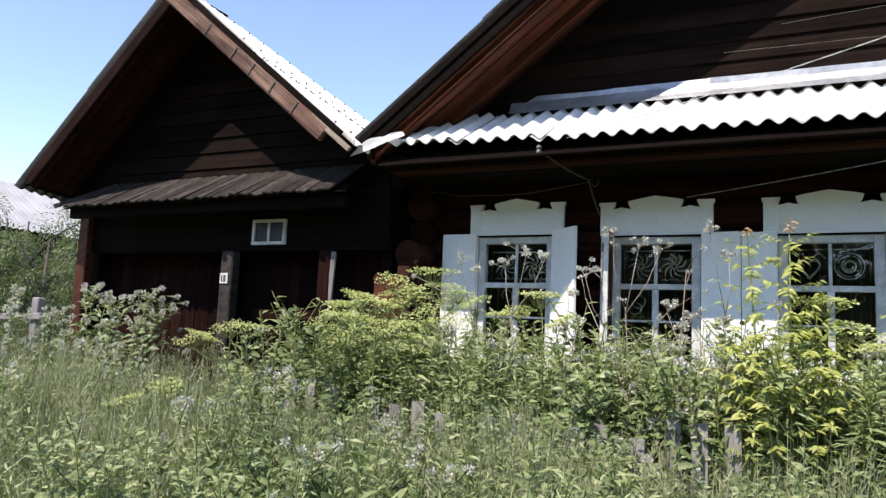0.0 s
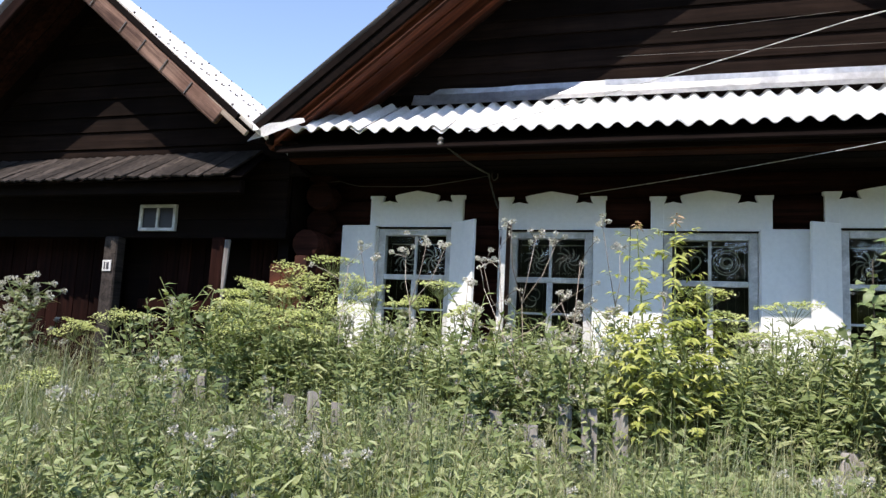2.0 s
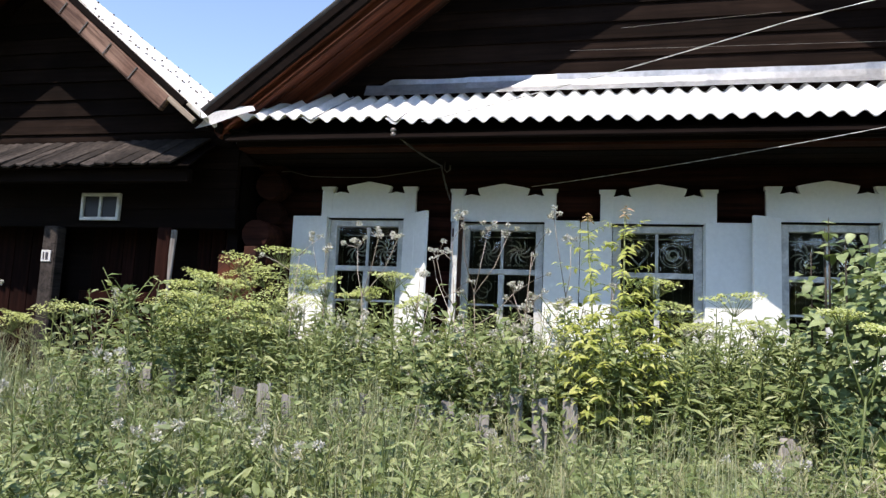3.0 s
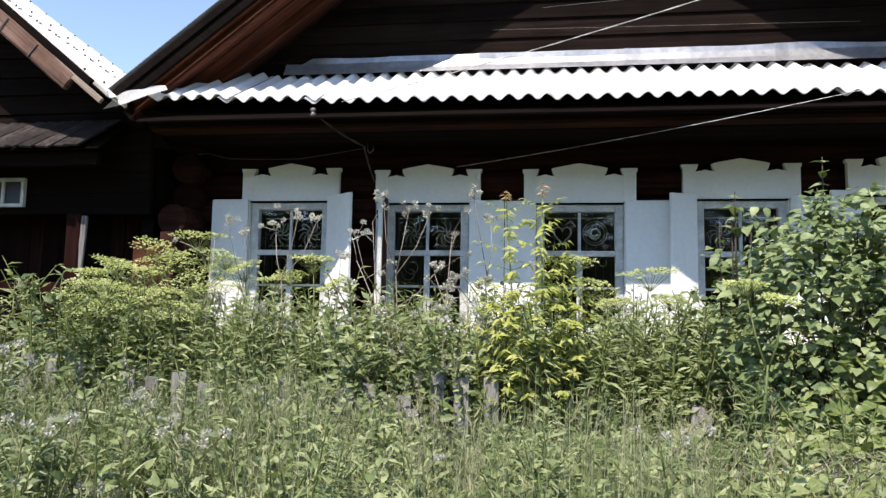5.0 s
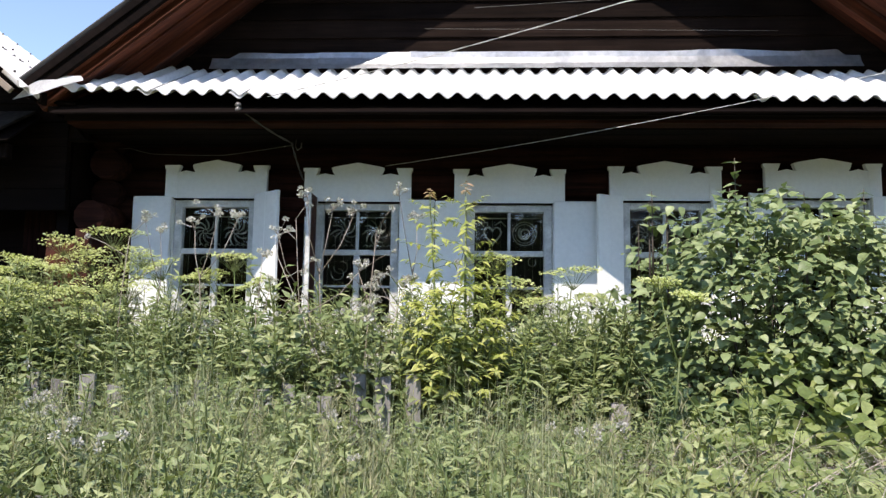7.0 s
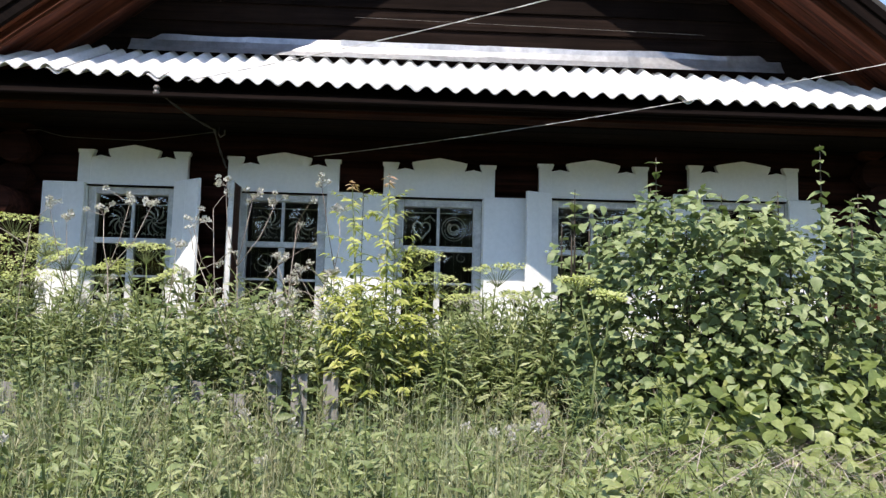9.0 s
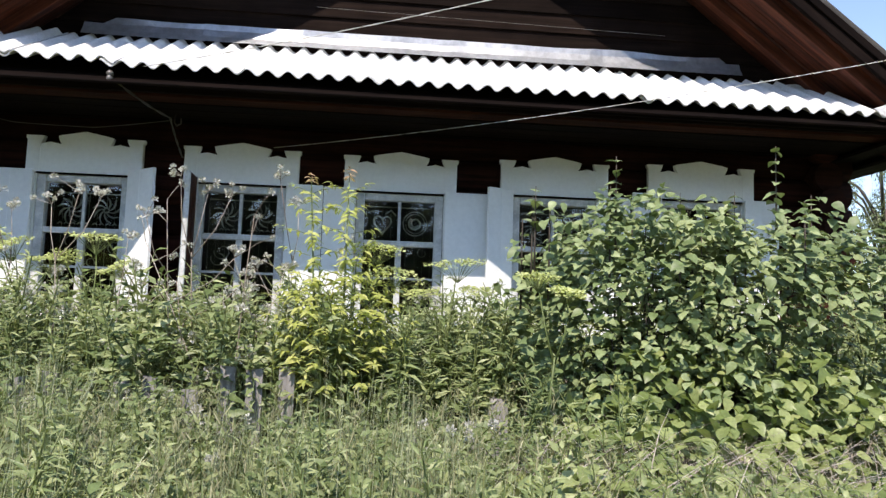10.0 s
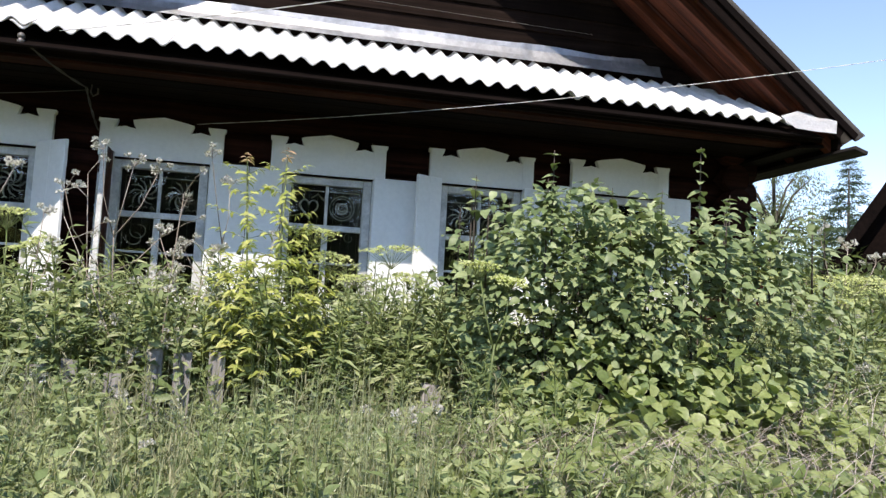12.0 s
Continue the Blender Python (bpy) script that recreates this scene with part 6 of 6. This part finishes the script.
def fittings():
    ins = root("insulator", (0, 0, 0), "small dirty white porcelain insulator under the eave", "insulator")
    bm = bmesh.new()
    prof = ((0.0, 0.012), (0.01, 0.022), (0.025, 0.024), (0.032, 0.016), (0.04, 0.016), (0.048, 0.023), (0.065, 0.02), (0.075, 0.01))
    tube(bm, [(-1.1, EAVE_Y + 0.02, 3.135 - z) for z, _ in prof], [r for _, r in prof], 12)
    part("body", bm, PORCELAIN, ins)
    bm = bmesh.new()
    tube(bm, [(-1.1, EAVE_Y + 0.1, 3.12), (-1.1, EAVE_Y + 0.04, 3.13), (-1.1, EAVE_Y + 0.02, 3.11)], 0.005, 6)
    part("hook", bm, NAIL, ins)
    br = root("cable_bracket", (0, 0, 0), "rusty iron hook that holds cables under the soffit", "bracket")
    bm = bmesh.new()
    tube(bm, [(-0.8, 5.66, 2.99), (-0.8, 5.64, 2.93), (-0.78, 5.63, 2.9), (-0.75, 5.63, 2.92), (-0.75, 5.63, 2.96)], 0.006, 6)
    part("hook", bm, NAIL, br)
    # plate beside the gate: dark marks on white enamel
    pl = root("number_plate", (0, 0, 0), "small white enamel plate with dark marks on the gate post", "plate")
    bm = bmesh.new()
    box(bm, -4.485, -4.385, B_Y - 0.092, B_Y - 0.082, 2.07, 2.175, None, 0.003)
    part("panel", bm, PLATE, pl)
    for x, w in ((-4.462, 0.012), (-4.435, 0.026)):
        bm = bmesh.new()
        box(bm, x, x + w, B_Y - 0.096, B_Y - 0.0925, 2.09, 2.155)
        part("mark", bm, PLATE_INK, pl)


fittings()


# ---- across the road, behind the walker ----
# unseen trees, added so that the window panes reflect something dark
def reflected_trees():
    out = Leaves()
    for k in range(26):
        x, y, h = -60 + 4.6 * k + rng.normal(), -32 + rng.normal() * 3, rng.uniform(11, 14)
        m = 560
        d = unit(m)
        p = np.array((x, y, h * 0.52)) + d * np.array((4.0, 3.0, h * 0.5)) * rng.uniform(0.5, 1, (m, 1))
        out.add(OVAL, p, d + np.array((0, 0, -0.4)), d + np.array((0, 0, 0.8)), rng.uniform(1.0, 1.8, m))
    tagged(out.into("tree_belt", TREE), "row of leafy trees across the road", "trees", kind="stuff")


reflected_trees()
